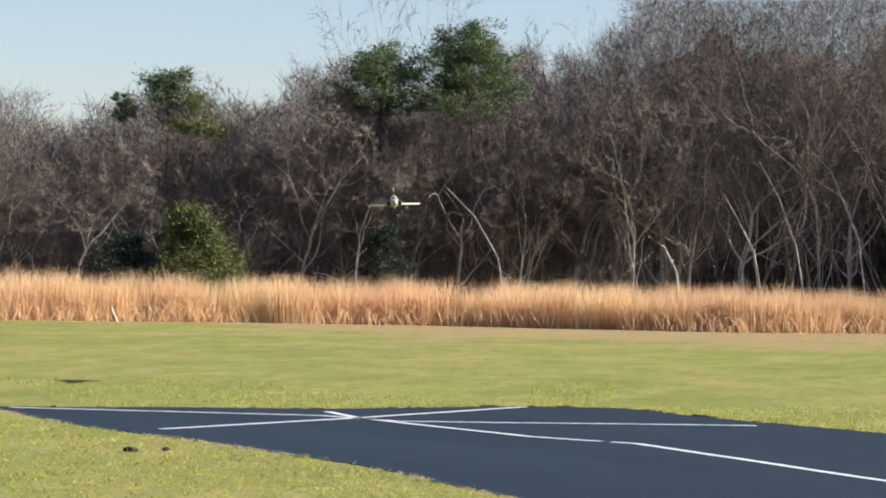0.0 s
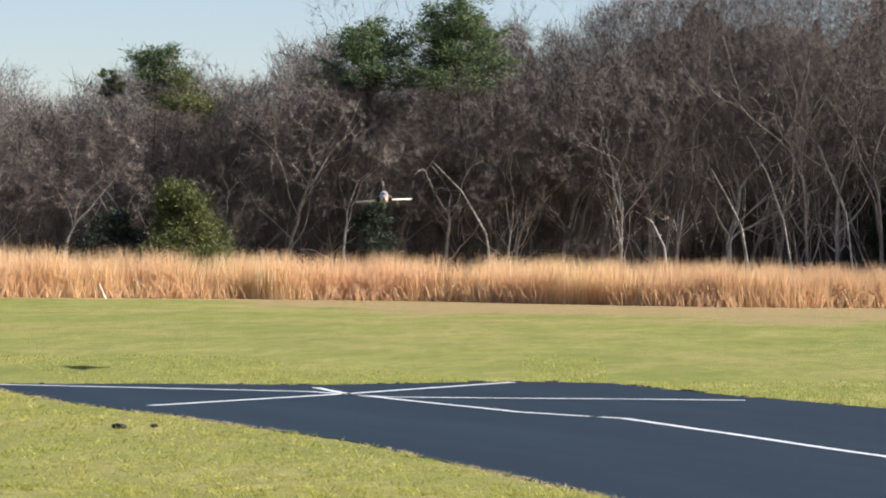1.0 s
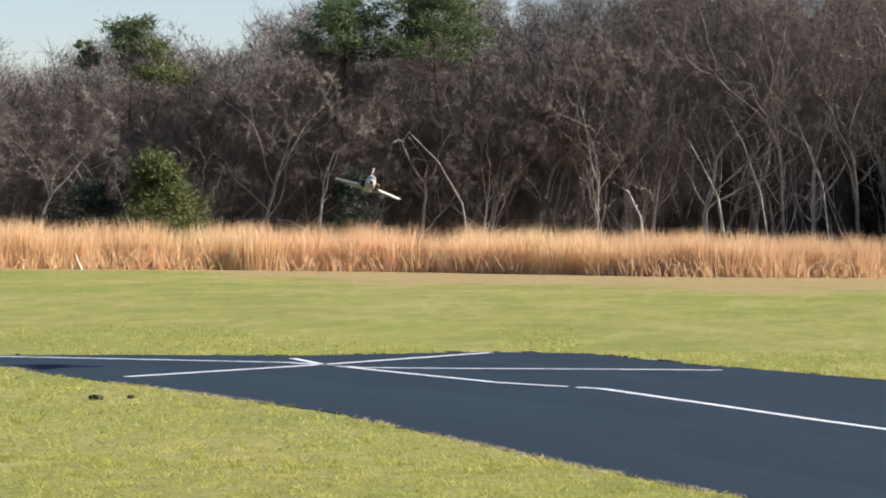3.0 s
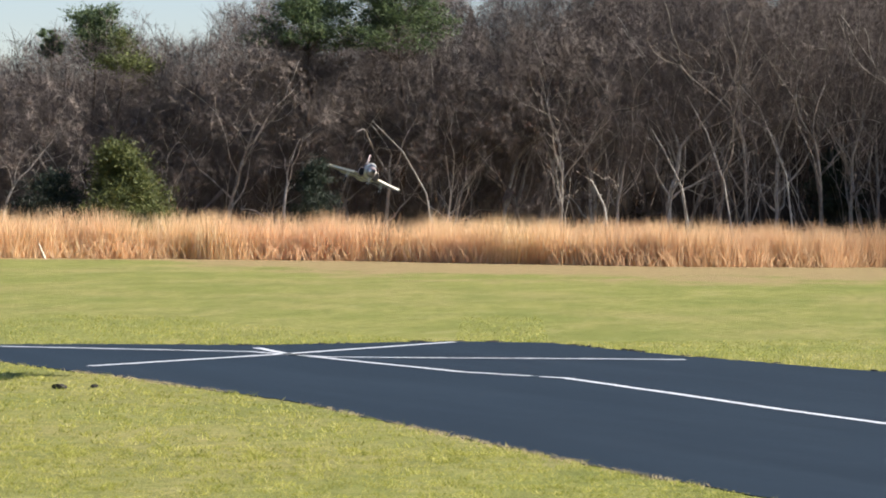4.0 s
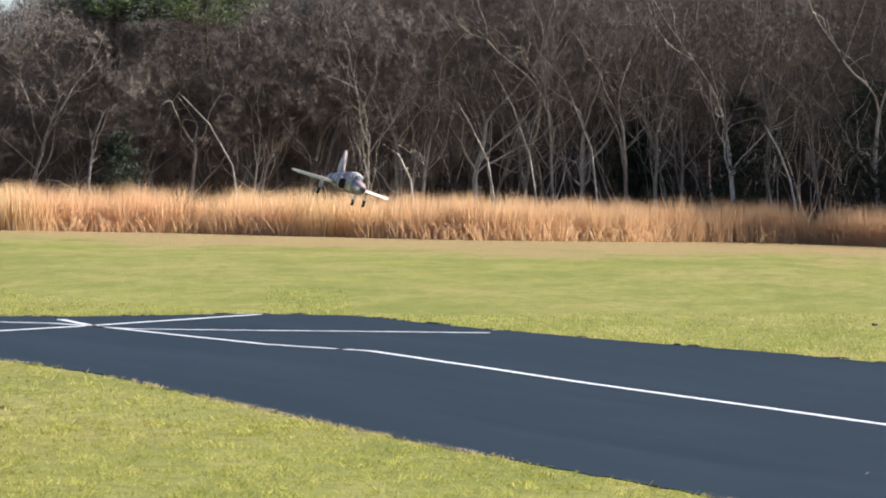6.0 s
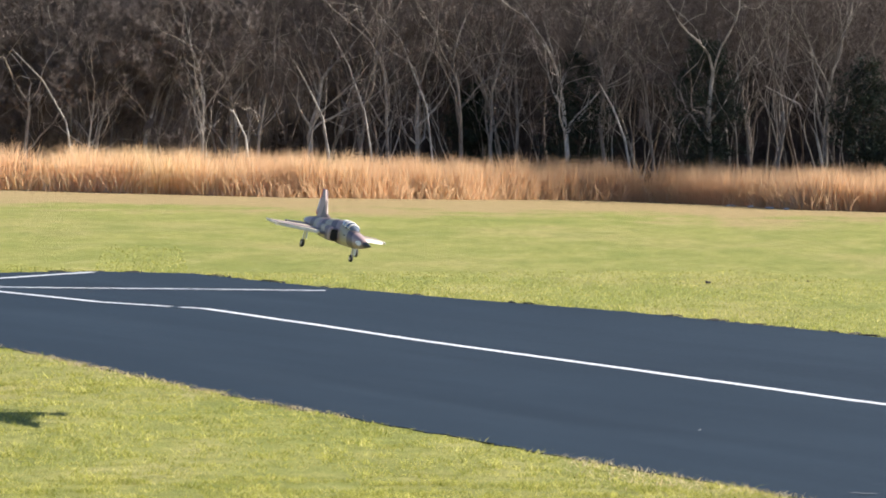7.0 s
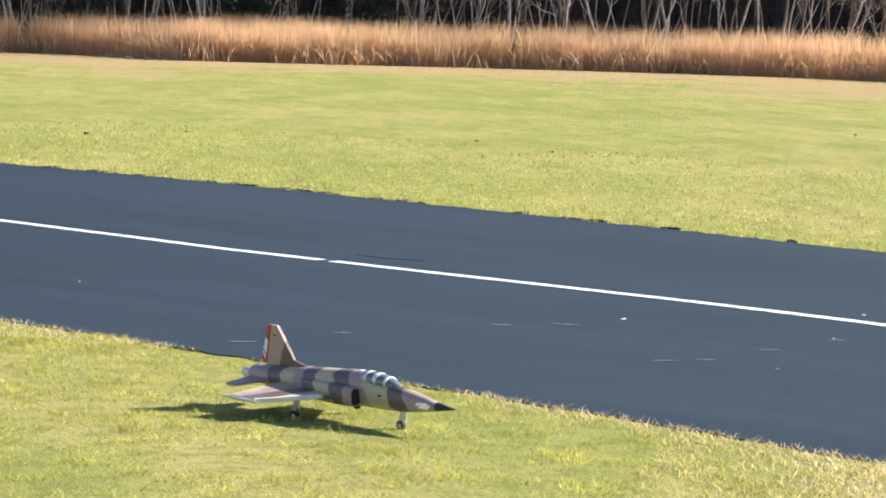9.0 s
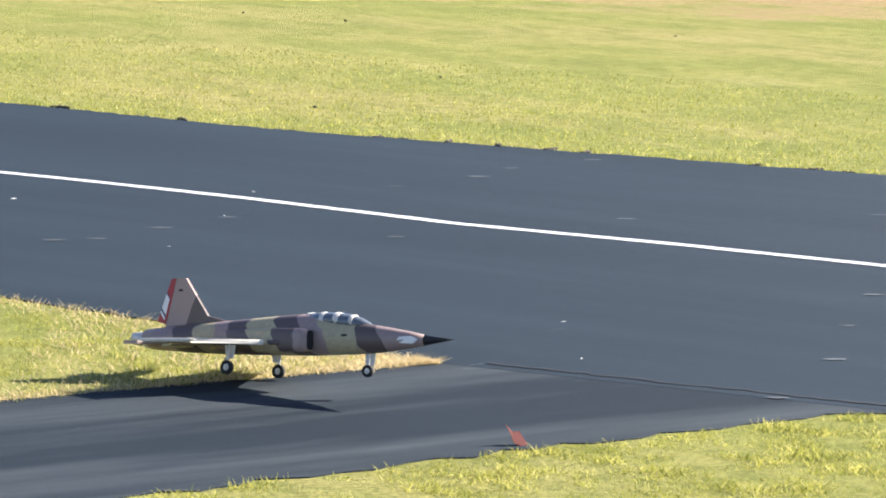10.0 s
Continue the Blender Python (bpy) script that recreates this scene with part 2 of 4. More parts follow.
def slab(name, outline, z, material, label):
    bm = bmesh.new()
    top = [bm.verts.new((p[0], p[1], z)) for p in outline]
    low = [bm.verts.new((p[0], p[1], -0.05)) for p in outline]
    face = bm.faces.new(top)
    n = len(top)
    for k in range(n):
        bm.faces.new((top[k], low[k], low[(k + 1) % n], top[(k + 1) % n]))
    bmesh.ops.triangulate(bm, faces=[face])
    me_ob = part(name, bm, material, None)
    return tagged(me_ob, label, "runway", kind="structure")


def build_runway():
    near = ragged(NEAR_EDGE, 0.035, 0.12, 3)
    far = ragged(FAR_EDGE, 0.05, 0.15, 4)
    right = [Vector((9.6, 5.5)), Vector((20.5, 5.5))]
    slab("runway", near + [Vector((7.4, 9.75))] + right + far, 0.006, TARMAC, "dark blue-grey asphalt model runway with ragged grass edges")
    outline = ragged(TAXI_FAR, 0.03, 0.12, 5) + [Vector((6.65, 11.2)), Vector((7.65, 9.6))] + ragged(TAXI_NEAR, 0.04, 0.12, 6)[1:]
    slab("taxiway", outline, 0.0052, TARMAC_OLD, "paler worn asphalt taxiway joining the runway")


def build_joint():
    """The tarred joint where the taxiway meets the runway."""
    rng = random.Random(14)
    a, b = Vector((6.55, 11.25)), Vector((7.62, 9.62))
    n = Vector((-(b - a).y, (b - a).x)).normalized()
    verts, faces = [], []
    for k in range(41):
        p, w = a.lerp(b, k / 40) + n * 0.012 * rng.gauss(0, 1), 0.008 + 0.010 * rng.random()
        verts += [(*(p + n * w), 0.0092), (*(p - n * w), 0.0092)]
        if k:
            i = 2 * k
            faces.append((i - 2, i - 1, i + 1, i))
    tagged(mesh_object("tar_joint", verts, faces, plain("joint_tar", (0.007, 0.009, 0.012), 0.7)), "dark tarred joint between taxiway and runway", "joint", kind="structure")


def stripe(name, points, width, label, gaps=()):
    """A painted line with uneven edges, in pieces between its gaps."""
    rng = random.Random(len(points))
    total, d, verts, faces, broken = length(points), 0.0, [], [], True
    while d < total:
        p, u = along(points, d)
        n = Vector((-u.y, u.x))
        p = p + n * 0.03 * noise.noise((d * 0.55, 2.0 * len(points), 0.0))
        if any(a < d < b for a, b in gaps):
            broken = True
        else:
            w = width * (0.44 + 0.10 * rng.random())
            verts += [(*(p + n * w), 0.0100), (*(p - n * w), 0.0100)]
            if not broken:
                k = len(verts)
                faces.append((k - 4, k - 3, k - 1, k - 2))
            broken = False
        d += 0.06
    return tagged(mesh_object(name, verts, faces, LINE), label, "painted line", kind="structure")


def build_lines():
    stripe("centre_line", CENTRE, 0.115, "worn white painted centre line on the runway", [(6.3, 6.36), (19.1, 19.16), (29.5, 29.53)])
    stripe("threshold_line", [(-5.15, 39.0), (-1.39, 38.3), (-0.51, 37.3), (3.69, 37.72)], 0.13, "flaking white threshold line on the runway")
    stripe("cross_line", [(-2.98, 34.79), (-0.9, 38.0), (1.09, 41.5)], 0.12, "white diagonal painted line crossing the runway")


# ---------------------------------------------------------------- trees
def tube(verts, tris, path, radii, sides):
    """Adds a tapering tube along a path."""
    base, n = len(verts), len(path)
    for k in range(n):
        d = (path[min(k + 1, n - 1)] - path[max(k - 1, 0)]).normalized()
        a = d.orthogonal().normalized()
        b = d.cross(a)
        for j in range(sides):
            w = 2 * math.pi * j / sides
            verts.append(path[k] + (a * math.cos(w) + b * math.sin(w)) * radii[k])
    for k in range(n - 1):
        for j in range(sides):
            p, q = base + k * sides + j, base + k * sides + (j + 1) % sides
            tris += [(p, q, q + sides), (p, q + sides, p + sides)]


def bent_path(rng, start, way, reach, steps, wander, lift):
    path, p, d = [start.copy()], start.copy(), way.normalized()
    for _ in range(steps):
        d = (d + Vector((rng.gauss(0, wander), rng.gauss(0, wander), rng.gauss(0, wander) + lift))).normalized()
        p = p + d * (reach / steps)
        path.append(p.copy())
    return path


def bare_tree_meshes(seed, fork, width, kids, twigs, gnarl, bark, lift=0.10, lean=0.08, thick=1.0, dome=0.0):
    """Trunk with limbs, and the fine branches, of a leafless tree that forks again and again; 10 m high."""
    rng = random.Random(seed)
    tv, tt, bv, bt = [], [], [], []

    def grow(p, way, reach, r, level):
        steps = (8, 6, 5, 3, 2)[level]
        path = bent_path(rng, p, way, reach, steps, gnarl * (0.45, 0.9, 1.1, 1.2, 1.2)[level], lift * (0.5, 1, 1, 0.8, 0.5)[level])
        radii = [r * (1 - (0.40, 0.52, 0.55, 0.6, 0.7)[level] * k / steps) for k in range(steps + 1)]
        if level < 3:
            tube(tv, tt, path, radii, (7, 5, 4)[level])
        else:
            tube(bv, bt, path, [max(0.004, x) for x in radii], 3)
        if level == 4:
            for _ in range(twigs):
                q = path[rng.randint(0, 1)].lerp(path[2], rng.random())
                w3 = (Vector((rng.gauss(0, 1), rng.gauss(0, 1), rng.gauss(0.35, 0.8))) + way.normalized() * 0.6).normalized()
                e = w3.orthogonal().normalized()
                e.rotate(Matrix.Rotation(rng.random() * 6.28, 3, w3))
                e *= 0.0045 + 0.004 * rng.random()
                n = len(bv)
                bv.extend((q - e, q + e, q + w3 * (0.15 + 0.55 * rng.random() ** 2)))
                bt.append((n, n + 1, n + 2))
            return
        count = kids[level] + (rng.random() < 0.5)
        turn = rng.random() * 6.28
        for k in range(count):
            tip = k < 2
            f = 1.0 if tip else (0.45 if level == 0 else 0.25) + (0.55 if level == 0 else 0.7) * rng.random()
            g = min(steps - 1, int(f * steps))
            at = path[g].lerp(path[g + 1], f * steps - g) if f < 1 else path[-1]
            d = (path[g + 1] - path[g]).normalized()
            side = d.orthogonal().normalized()
            turn += 2.4 + rng.gauss(0, 0.5)
            side.rotate(Matrix.Rotation(turn, 3, d))
            open_by = (0.38 if tip else 0.85) * (0.6 + 0.8 * rng.random()) * width
            reach_by = (0.78 if tip else 0.66) * (0.75 + 0.5 * rng.random())
            grow(at, d + side * open_by, reach * reach_by, radii[g] * (0.74 if tip else 0.55) * (0.8 + 0.3 * rng.random()), level + 1)

    grow(Vector((0, 0, -0.15)), Vector((rng.gauss(0, lean), rng.gauss(0, lean), 1)), 10 * fork, 0.105 * thick, 0)
    top = sorted(v.z for v in bv)[int(len(bv) * 0.995)]
    k = 10 / top
    for v in tv + bv:
        v *= k
        if dome:
            # crowns end in a rounded outline
            far = math.sqrt((v.x / dome) ** 2 + (v.y / dome) ** 2 + ((v.z - 5.2) / 4.6) ** 2)
            if far > 1 and v.z > 2:
                pull = (1 + 0.22 * (far - 1)) / far
                v.x, v.y, v.z = v.x * pull, v.y * pull, 5.2 + (v.z - 5.2) * pull
    return fast_mesh("trunk", tv, tt, bark), fast_mesh("crown", bv, bt, TWIG)


def bare_tree(meshes, m, label):
    tree = new("bare_tree")
    for name, me in zip(("trunk", "crown"), meshes):
        ob = new(name, me)
        ob.parent = tree
        if name == "crown":
            tagged(ob, kind="stuff")
    tree.matrix_basis = m
    return tagged(tree, label, "tree", "leafless trees at the wood's edge")


def clump_leaves(rng, verts, tris, centre, size, count, leaf, flat):
    for _ in range(count):
        d = Vector((rng.gauss(0, 1), rng.gauss(0, 1), rng.gauss(0, flat))) * size * 0.5
        p = centre + d
        a = (Vector((rng.gauss(0, 1), rng.gauss(0, 1), rng.gauss(0.4, 0.8))).normalized() + d.normalized() * 0.6) * leaf
        b = Vector((rng.gauss(0, 1), rng.gauss(0, 1), rng.gauss(0.3, 1))).normalized() * leaf * 0.35
        k = len(verts)
        verts += [p - a * 0.5 - b * 0.5, p + a * 0.5, p + b * 0.5 - a * 0.4]
        tris.append((k, k + 1, k + 2))


def evergreen(name, seed, place, height, width, low, material, label, clumps, leaf, cone=0.0, flat=0.75, lump_size=0.115, density=26):
    """An evergreen: tapered trunk, limbs and a crown of many small leaf clumps."""
    rng = random.Random(seed)
    tree = new(name)
    tv, tt, cv, ct = [], [], [], []
    trunk = bent_path(rng, Vector((0, 0, -0.1)), Vector((0, 0, 1)), height * 0.96, 10, 0.03, 0.05)
    r0 = 0.013 * height
    tube(tv, tt, trunk, [r0 * (1 - 0.9 * k / 10) for k in range(11)], 7)
    for k in range(clumps):
        f = low + (0.99 - low) * (k + rng.random()) / clumps
        at = trunk[min(10, int(f * 10.2))]
        g = (f - low) / (1 - low)
        wide = width * 0.5 * ((1 - g) ** cone if cone else math.sin(math.pi * min(1, 0.16 + 0.84 * g)) ** 0.7)
        a = rng.random() * 2 * math.pi
        reach = wide * (0.35 + 0.75 * rng.random())
        tip = Vector((at.x + math.cos(a) * reach, at.y + math.sin(a) * reach, height * f + rng.gauss(0, 0.02 * height)))
        tube(tv, tt, [at, at.lerp(tip, 0.6) + Vector((0, 0, -0.03 * reach)), tip], [r0 * 0.3 * (1.1 - f), r0 * 0.2 * (1.1 - f), 0.006], 4)
        for q in (0.55, 0.8, 1.0):
            clump_leaves(rng, cv, ct, at.lerp(tip, q) + Vector((rng.gauss(0, 0.1), rng.gauss(0, 0.1), 0.05)), width * lump_size * (0.7 + 0.6 * rng.random()), density, leaf, flat)
    new("trunk", fast_mesh("trunk", tv, tt, PINE_BARK)).parent = tree
    crown = tagged(new("crown", fast_mesh("crown", cv, ct, material)), kind="stuff")
    crown.parent = tree
    tree.matrix_basis = pose(*place)
    return tagged(tree, label, "tree")


SKYLINE = ([-60, -30, -14, -11, -9.5, -7, -5.6, -4.1, -3, -1, 1, 2.5, 4, 6.5, 9, 14, 20, 45], [6.2, 6.2, 6.3, 6.0, 6.4, 7.0, 6.6, 7.4, 7.3, 7.4, 7.7, 8.2, 8.9, 9.8, 11.2, 12.0, 12.0, 10.4])


def into_the_wood():
    """Places every 0.1 m along the wood's edge, each with its smoothed direction."""
    table, total = [], length(WOOD_LINE)
    for k in range(int(total * 10) + 1):
        p, u = along(WOOD_LINE, k / 10)
        ahead, behind = along(WOOD_LINE, k / 10 + 8)[0], along(WOOD_LINE, k / 10 - 8)[0]
        table.append((p, (ahead - behind).normalized()))
    return table


WOOD_EDGE = into_the_wood()


def triangles_of(me):
    v, t = np.zeros(len(me.vertices) * 3, np.float32), np.zeros(len(me.loops), np.int32)
    me.vertices.foreach_get("co", v)
    me.loops.foreach_get("vertex_index", t)
    return v.reshape(-1, 3), t.reshape(-1, 3)


def build_woods():
    rounded = [bare_tree_meshes(k, 0.27, 1.25, (5, 3, 3, 3), 30, 0.24, BARK, 0.04, 0.10, 0.62, 3.0) for k in (11, 12, 13, 14)]
    forked = [bare_tree_meshes(k, 0.36, 0.95, (5, 3, 3, 2), 18, 0.22, PALE_BARK, 0.08, 0.07, 0.62, 3.2) for k in (21, 22, 23, 24, 25)]
    pale = [bare_tree_meshes(k, f, 0.9, (5, 4, 3, 2), 11, g, b, 0.09, 0.11, 0.92) for k, f, g, b in ((26, 0.34, 0.22, BARK), (27, 0.42, 0.26, PALE_BARK), (28, 0.30, 0.24, BARK), (29, 0.38, 0.28, PALE_BARK), (41, 0.46, 0.24, PALE_BARK), (42, 0.33, 0.28, BARK), (43, 0.40, 0.25, PALE_BARK))]
    saplings = [bare_tree_meshes(k, 0.62, 0.7, (2, 2, 2, 2), 4, 0.17, b, 0.10, 0.12, 0.70) for k, b in ((31, PALE_BARK), (32, BARK), (33, BARK), (34, PINE_BARK), (35, PALE_BARK), (36, BARK), (37, BARK))]
    rng = random.Random(5)

    def stand(meshes, x, y, high, wide, label):
        m = pose(x, y, 0, 0, 0, rng.random() * 360) @ Matrix.Diagonal((wide, wide, high / 10, 1))
        bare_tree(meshes, m, label)

    # the crowns that make the wood's outline
    brown, grey_tree, far_tree = "round-crowned leafless brown tree behind dry reeds", "gnarled pale grey leafless tree behind dry reeds", "faint leafless tree standing far behind the wood"
    for k, (x, y, high, wide) in enumerate(((-13.2, 95.5, 5.6, 0.62), (-10.6, 95.0, 6.3, 0.72), (-7.2, 97.5, 7.6, 0.72), (-4.2, 96.5, 7.7, 0.78), (-5.9, 95.5, 5.6, 0.60), (-2.3, 95.6, 6.8, 0.72),
                                            (0.5, 96.2, 7.0, 0.78), (-0.7, 97.6, 7.3, 0.85), (-2.9, 97.8, 7.2, 0.75), (5.2, 98.6, 9.0, 0.8), (1.9, 98.4, 7.9, 0.8), (3.9, 97.4, 8.2, 0.80), (2.2, 96.2, 6.6, 0.62), (6.6, 98.0, 9.6, 0.85))):
        stand(rounded[k % 4], x, y, high, wide, brown)
    for k, (x, high, wide) in enumerate(((5.6, 7.6, 0.70), (7.4, 8.6, 0.75), (8.9, 10.0, 0.85), (10.1, 9.0, 0.7), (11.4, 11.4, 0.95), (12.3, 9.4, 0.75), (13.3, 11.0, 0.9), (14.4, 9.6, 0.75), (15.4, 11.2, 0.85), (16.6, 10.0, 0.75),
                                         (17.9, 11.0, 0.9), (19.3, 10.2, 0.8), (20.8, 11.0, 0.85), (22.3, 10.0, 0.8), (23.8, 10.8, 0.85), (25.6, 10.4, 0.85), (27.4, 10.6, 0.9), (29.4, 10.0, 0.85), (31.4, 10.4, 0.9))):
        y = float(np.interp(x, [p[0] for p in WOOD_LINE], [p[1] for p in WOOD_LINE]))
        stand(pale[k % 7], x, y - 0.5 + 0.9 * (k % 3) / 2, high, wide, grey_tree)
    for k, (x, y, high) in enumerate(((-17.6, 124, 8.3), (-16.4, 125, 8.8), (-15.2, 124, 8.5), (-14.0, 122, 8.2), (-12.9, 124, 7.9), (-2.6, 122, 12.8), (-1.0, 123, 12.3), (0.6, 124, 11.6), (2.9, 121, 11.2), (4.1, 122, 11.8), (5.4, 121, 11.6), (7.0, 121, 12.0), (-9.0, 122, 8.6), (-7.2, 123, 9.2), (-5.2, 121, 9.2), (-4.1, 122, 9.8))):
        stand(pale[k % 7] if -4 < x < 0 else forked[k % 5], x, y, high, 1.0 if -4 < x < 0 else 0.75, far_tree)
    total = length(WOOD_LINE)
    rest = {0: ([], []), 1: ([], [])}
    for back, step, tall, kinds, single in ((1.6, 2.3, 0.86, None, True), (0.3, 0.6, 0.50, saplings, True), (1.3, 0.6, 0.70, saplings, True),
                                            (4.0, 2.2, 0.93, None, False), (7.5, 2.4, 1.0, None, False), (2.6, 0.7, 0.72, saplings, False), (5.0, 0.9, 0.8, saplings, False)):
        d = 33.0
        while d < total - 6:
            p, u = WOOD_EDGE[int(d * 10)]
            q = p + Vector((-u.y, u.x)) * (back + rng.gauss(0, 0.5))
            d += step * (0.5 + rng.random()) * (2.2 if kinds and q.x < 1 else 1.0)
            pick = kinds or (rounded if rng.random() < np.interp(q.x, [-6, 9], [0.95, 0.12]) else forked)
            high = np.interp(q.x, *SKYLINE) * tall * (0.80 + 0.22 * rng.random())
            wide = high / 10 * (0.9 + 0.25 * rng.random())
            meshes = rng.choice(pick)
            if single:
                stand(meshes, q.x, q.y, high, wide, "thin crooked leafless sapling behind dry reeds" if kinds else brown if pick is rounded else "slender leafless grey tree standing behind dry reeds")
                continue
            m3 = np.array(pose(q.x, q.y, 0, 0, 0, rng.random() * 360) @ Matrix.Diagonal((wide, wide, high / 10, 1)))
            for k, me in enumerate(meshes):
                v, t = triangles_of(me)
                rest[k][1].append(t + sum(len(a) for a in rest[k][0]))
                rest[k][0].append(v @ m3[:3, :3].T + m3[:3, 3])
    # Deep stems take the darker twig colour in place of shade among the trees.
    for k, (name, mat, label) in enumerate((("wood_stems", TWIG, "leafless stems deep in the wood, coloured dark for shade"), ("wood_twigs", TWIG, "brown twigs of leafless trees deep in the wood"))):
        tagged(new(name, fast_mesh(name, np.concatenate(rest[k][0]), np.concatenate(rest[k][1]), mat)), label, "woods", kind="stuff")
    # bleached stems that lean or arch over
    for y, r, way in ((94.6, 0.050, ((1.95, -0.1), (1.6, 1.9), (0.9, 3.1), (0.0, 4.0))), (94.0, 0.060, ((7.0, -0.1), (6.75, 1.6), (6.4, 2.3), (5.95, 2.6))), (95.6, 0.045, ((10.8, -0.1), (10.4, 2.4), (9.9, 3.8), (9.3, 4.9))),
                      (95.0, 0.045, ((9.5, -0.1), (9.1, 2.2), (8.6, 3.2), (8.2, 3.9))), (94.2, 0.060, ((18.3, -0.1), (17.95, 1.8), (17.6, 2.7), (17.2, 3.4))), (92.0, 0.055, ((23.6, -0.1), (23.2, 2.0), (22.7, 2.9), (21.7, 3.4))),
                      (96.0, 0.05, ((12.6, -0.1), (12.3, 2.6), (11.5, 4.6), (10.6, 5.6)))):
        verts, tris = [], []
        tube(verts, tris, [Vector((x, y + 0.15 * z, z)) for x, z in way], [r * 0.7, r * 0.6, r * 0.5, r * 0.25], 7)
        tagged(mesh_object("leaning_stem", verts, tris, BARK, smooth=True), "bleached dead stem leaning at the wood's edge", "dead tree")


def build_far_woods():
    """The depth of the wood: a tangle of stems and twigs."""
    rng = np.random.default_rng(8)
    total = length(WOOD_LINE)
    n = 330000
    d = np.concatenate([rng.uniform(34, 78, n * 8 // 10), rng.uniform(12, total - 1, n - n * 8 // 10)])
    back = 2.6 + 20 * rng.uniform(0, 1, n) ** 1.2
    base = np.zeros((n, 3))
    for k in range(n):
        p, u = WOOD_EDGE[int(d[k] * 10)]
        base[k] = (p.x - u.y * back[k], p.y + u.x * back[k], 0)
    top = np.interp(base[:, 0], *SKYLINE) * (0.90 + 0.07 * np.sin(base[:, 0] * 1.1 + 0.7 * np.sin(base[:, 0] * 2.3)) + 0.05 * np.sin(base[:, 0] * 5.1)) * (1 + 0.009 * back)
    low = np.interp(base[:, 0], [-4, 8], [0.12, 0.36])
    base[:, 2] = (low + (1 - low) * rng.uniform(0, 1, n) ** 0.7) * top
    way = rng.normal(0, 1, (n, 3)) * (0.6, 0.6, 0.6) + (0, 0, 0.5)
    way /= np.linalg.norm(way, axis=1)[:, None]
    reach = rng.uniform(0.2, 0.9, n)[:, None]
    side = np.cross(way, rng.normal(0, 1, (n, 3)))
    side /= np.linalg.norm(side, axis=1)[:, None]
    wide = rng.uniform(0.004, 0.010, n)[:, None]
    verts = np.stack([base - side * wide, base + side * wide, base + way * reach], 1).reshape(-1, 3)
    ob = new("far_woods", fast_mesh("far_woods", verts, np.arange(3 * n).reshape(-1, 3), TWIG))
    tagged(ob, "brown tangle of bare stems and twigs deep in the wood", "woods", kind="stuff")


# An added sheet; its dark colour stands in for shade deep in the wood.
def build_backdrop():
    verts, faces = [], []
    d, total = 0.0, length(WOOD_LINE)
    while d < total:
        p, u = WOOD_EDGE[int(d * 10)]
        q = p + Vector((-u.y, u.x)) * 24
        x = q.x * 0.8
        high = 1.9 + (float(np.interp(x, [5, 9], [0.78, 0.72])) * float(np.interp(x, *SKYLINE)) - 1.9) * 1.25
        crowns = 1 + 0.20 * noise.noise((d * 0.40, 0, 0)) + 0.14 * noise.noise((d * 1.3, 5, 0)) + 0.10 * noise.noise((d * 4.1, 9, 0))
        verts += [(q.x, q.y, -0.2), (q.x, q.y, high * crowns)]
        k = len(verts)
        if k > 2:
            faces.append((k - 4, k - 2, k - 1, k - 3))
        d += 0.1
    m = Mat("wood_shade_sheet", 1.0)
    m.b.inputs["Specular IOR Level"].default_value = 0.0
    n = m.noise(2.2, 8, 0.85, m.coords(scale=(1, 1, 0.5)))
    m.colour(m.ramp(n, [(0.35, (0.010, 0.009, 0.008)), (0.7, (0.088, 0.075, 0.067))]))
    tagged(mesh_object("backdrop", verts, faces, m.m), "added dark brown sheet standing in for shade deep in the wood", "woods", kind="structure")


def build_evergreens():
    layered = dict(cone=0.46, flat=0.45, lump_size=0.085, density=70)
    slim = dict(cone=0.5, flat=0.6, lump_size=0.17, density=80)
    evergreen("pine", 1, (-1.95, 97.2, 0), 8.05, 4.0, 0.79, NEEDLE, "tall dark green pine rising above bare trees", 75, 0.12, **layered)
    evergreen("pine", 2, (0.77, 97.2, 0), 8.75, 4.2, 0.74, NEEDLE, "tall green pine rising above bare trees", 95, 0.12, **layered)
    evergreen("pine", 3, (-8.75, 98.5, 0), 7.35, 2.0, 0.86, NEEDLE, "slim dark pine among leafless trees", 30, 0.12, **slim)
    evergreen("pine", 4, (-7.75, 96.6, 0), 6.3, 2.1, 0.86, CEDAR, "olive green pine among leafless trees", 16, 0.13, **slim)
    evergreen("pine", 13, (-9.5, 99.0, 0), 6.75, 0.8, 0.90, NEEDLE, "slim dark pine among leafless trees", 12, 0.12, **slim)
    evergreen("cedar_bush", 5, (-6.95, 92.8, 0), 3.10, 3.9, 0.03, CEDAR, "rounded olive green cedar behind the reeds", 120, 0.13, 0.72, lump_size=0.10, density=60)
    evergreen("evergreen_bush", 6, (-9.1, 93.2, 0), 2.3, 2.6, 0.03, HOLLY, "low dark evergreen bush behind the reeds", 90, 0.12, density=34)
    evergreen("evergreen_bush", 7, (-1.60, 93.4, 0), 2.75, 1.9, 0.03, HOLLY, "small dark evergreen bush behind the reeds", 80, 0.11, 0.45, density=36)
    for k, (x, y, h, w) in enumerate(((17.0, 97.0, 4.4, 2.6), (20.6, 95.2, 4.8, 3.0), (24.6, 92.0, 4.2, 2.4), (14.2, 98.5, 3.4, 2.2), (28.0, 90.4, 3.6, 2.0))):
        evergreen("evergreen_bush", 8 + k, (x, y, 0), h, w, 0.03, HOLLY, "dark evergreen in the shade of bare trees", 110, 0.13, density=34)


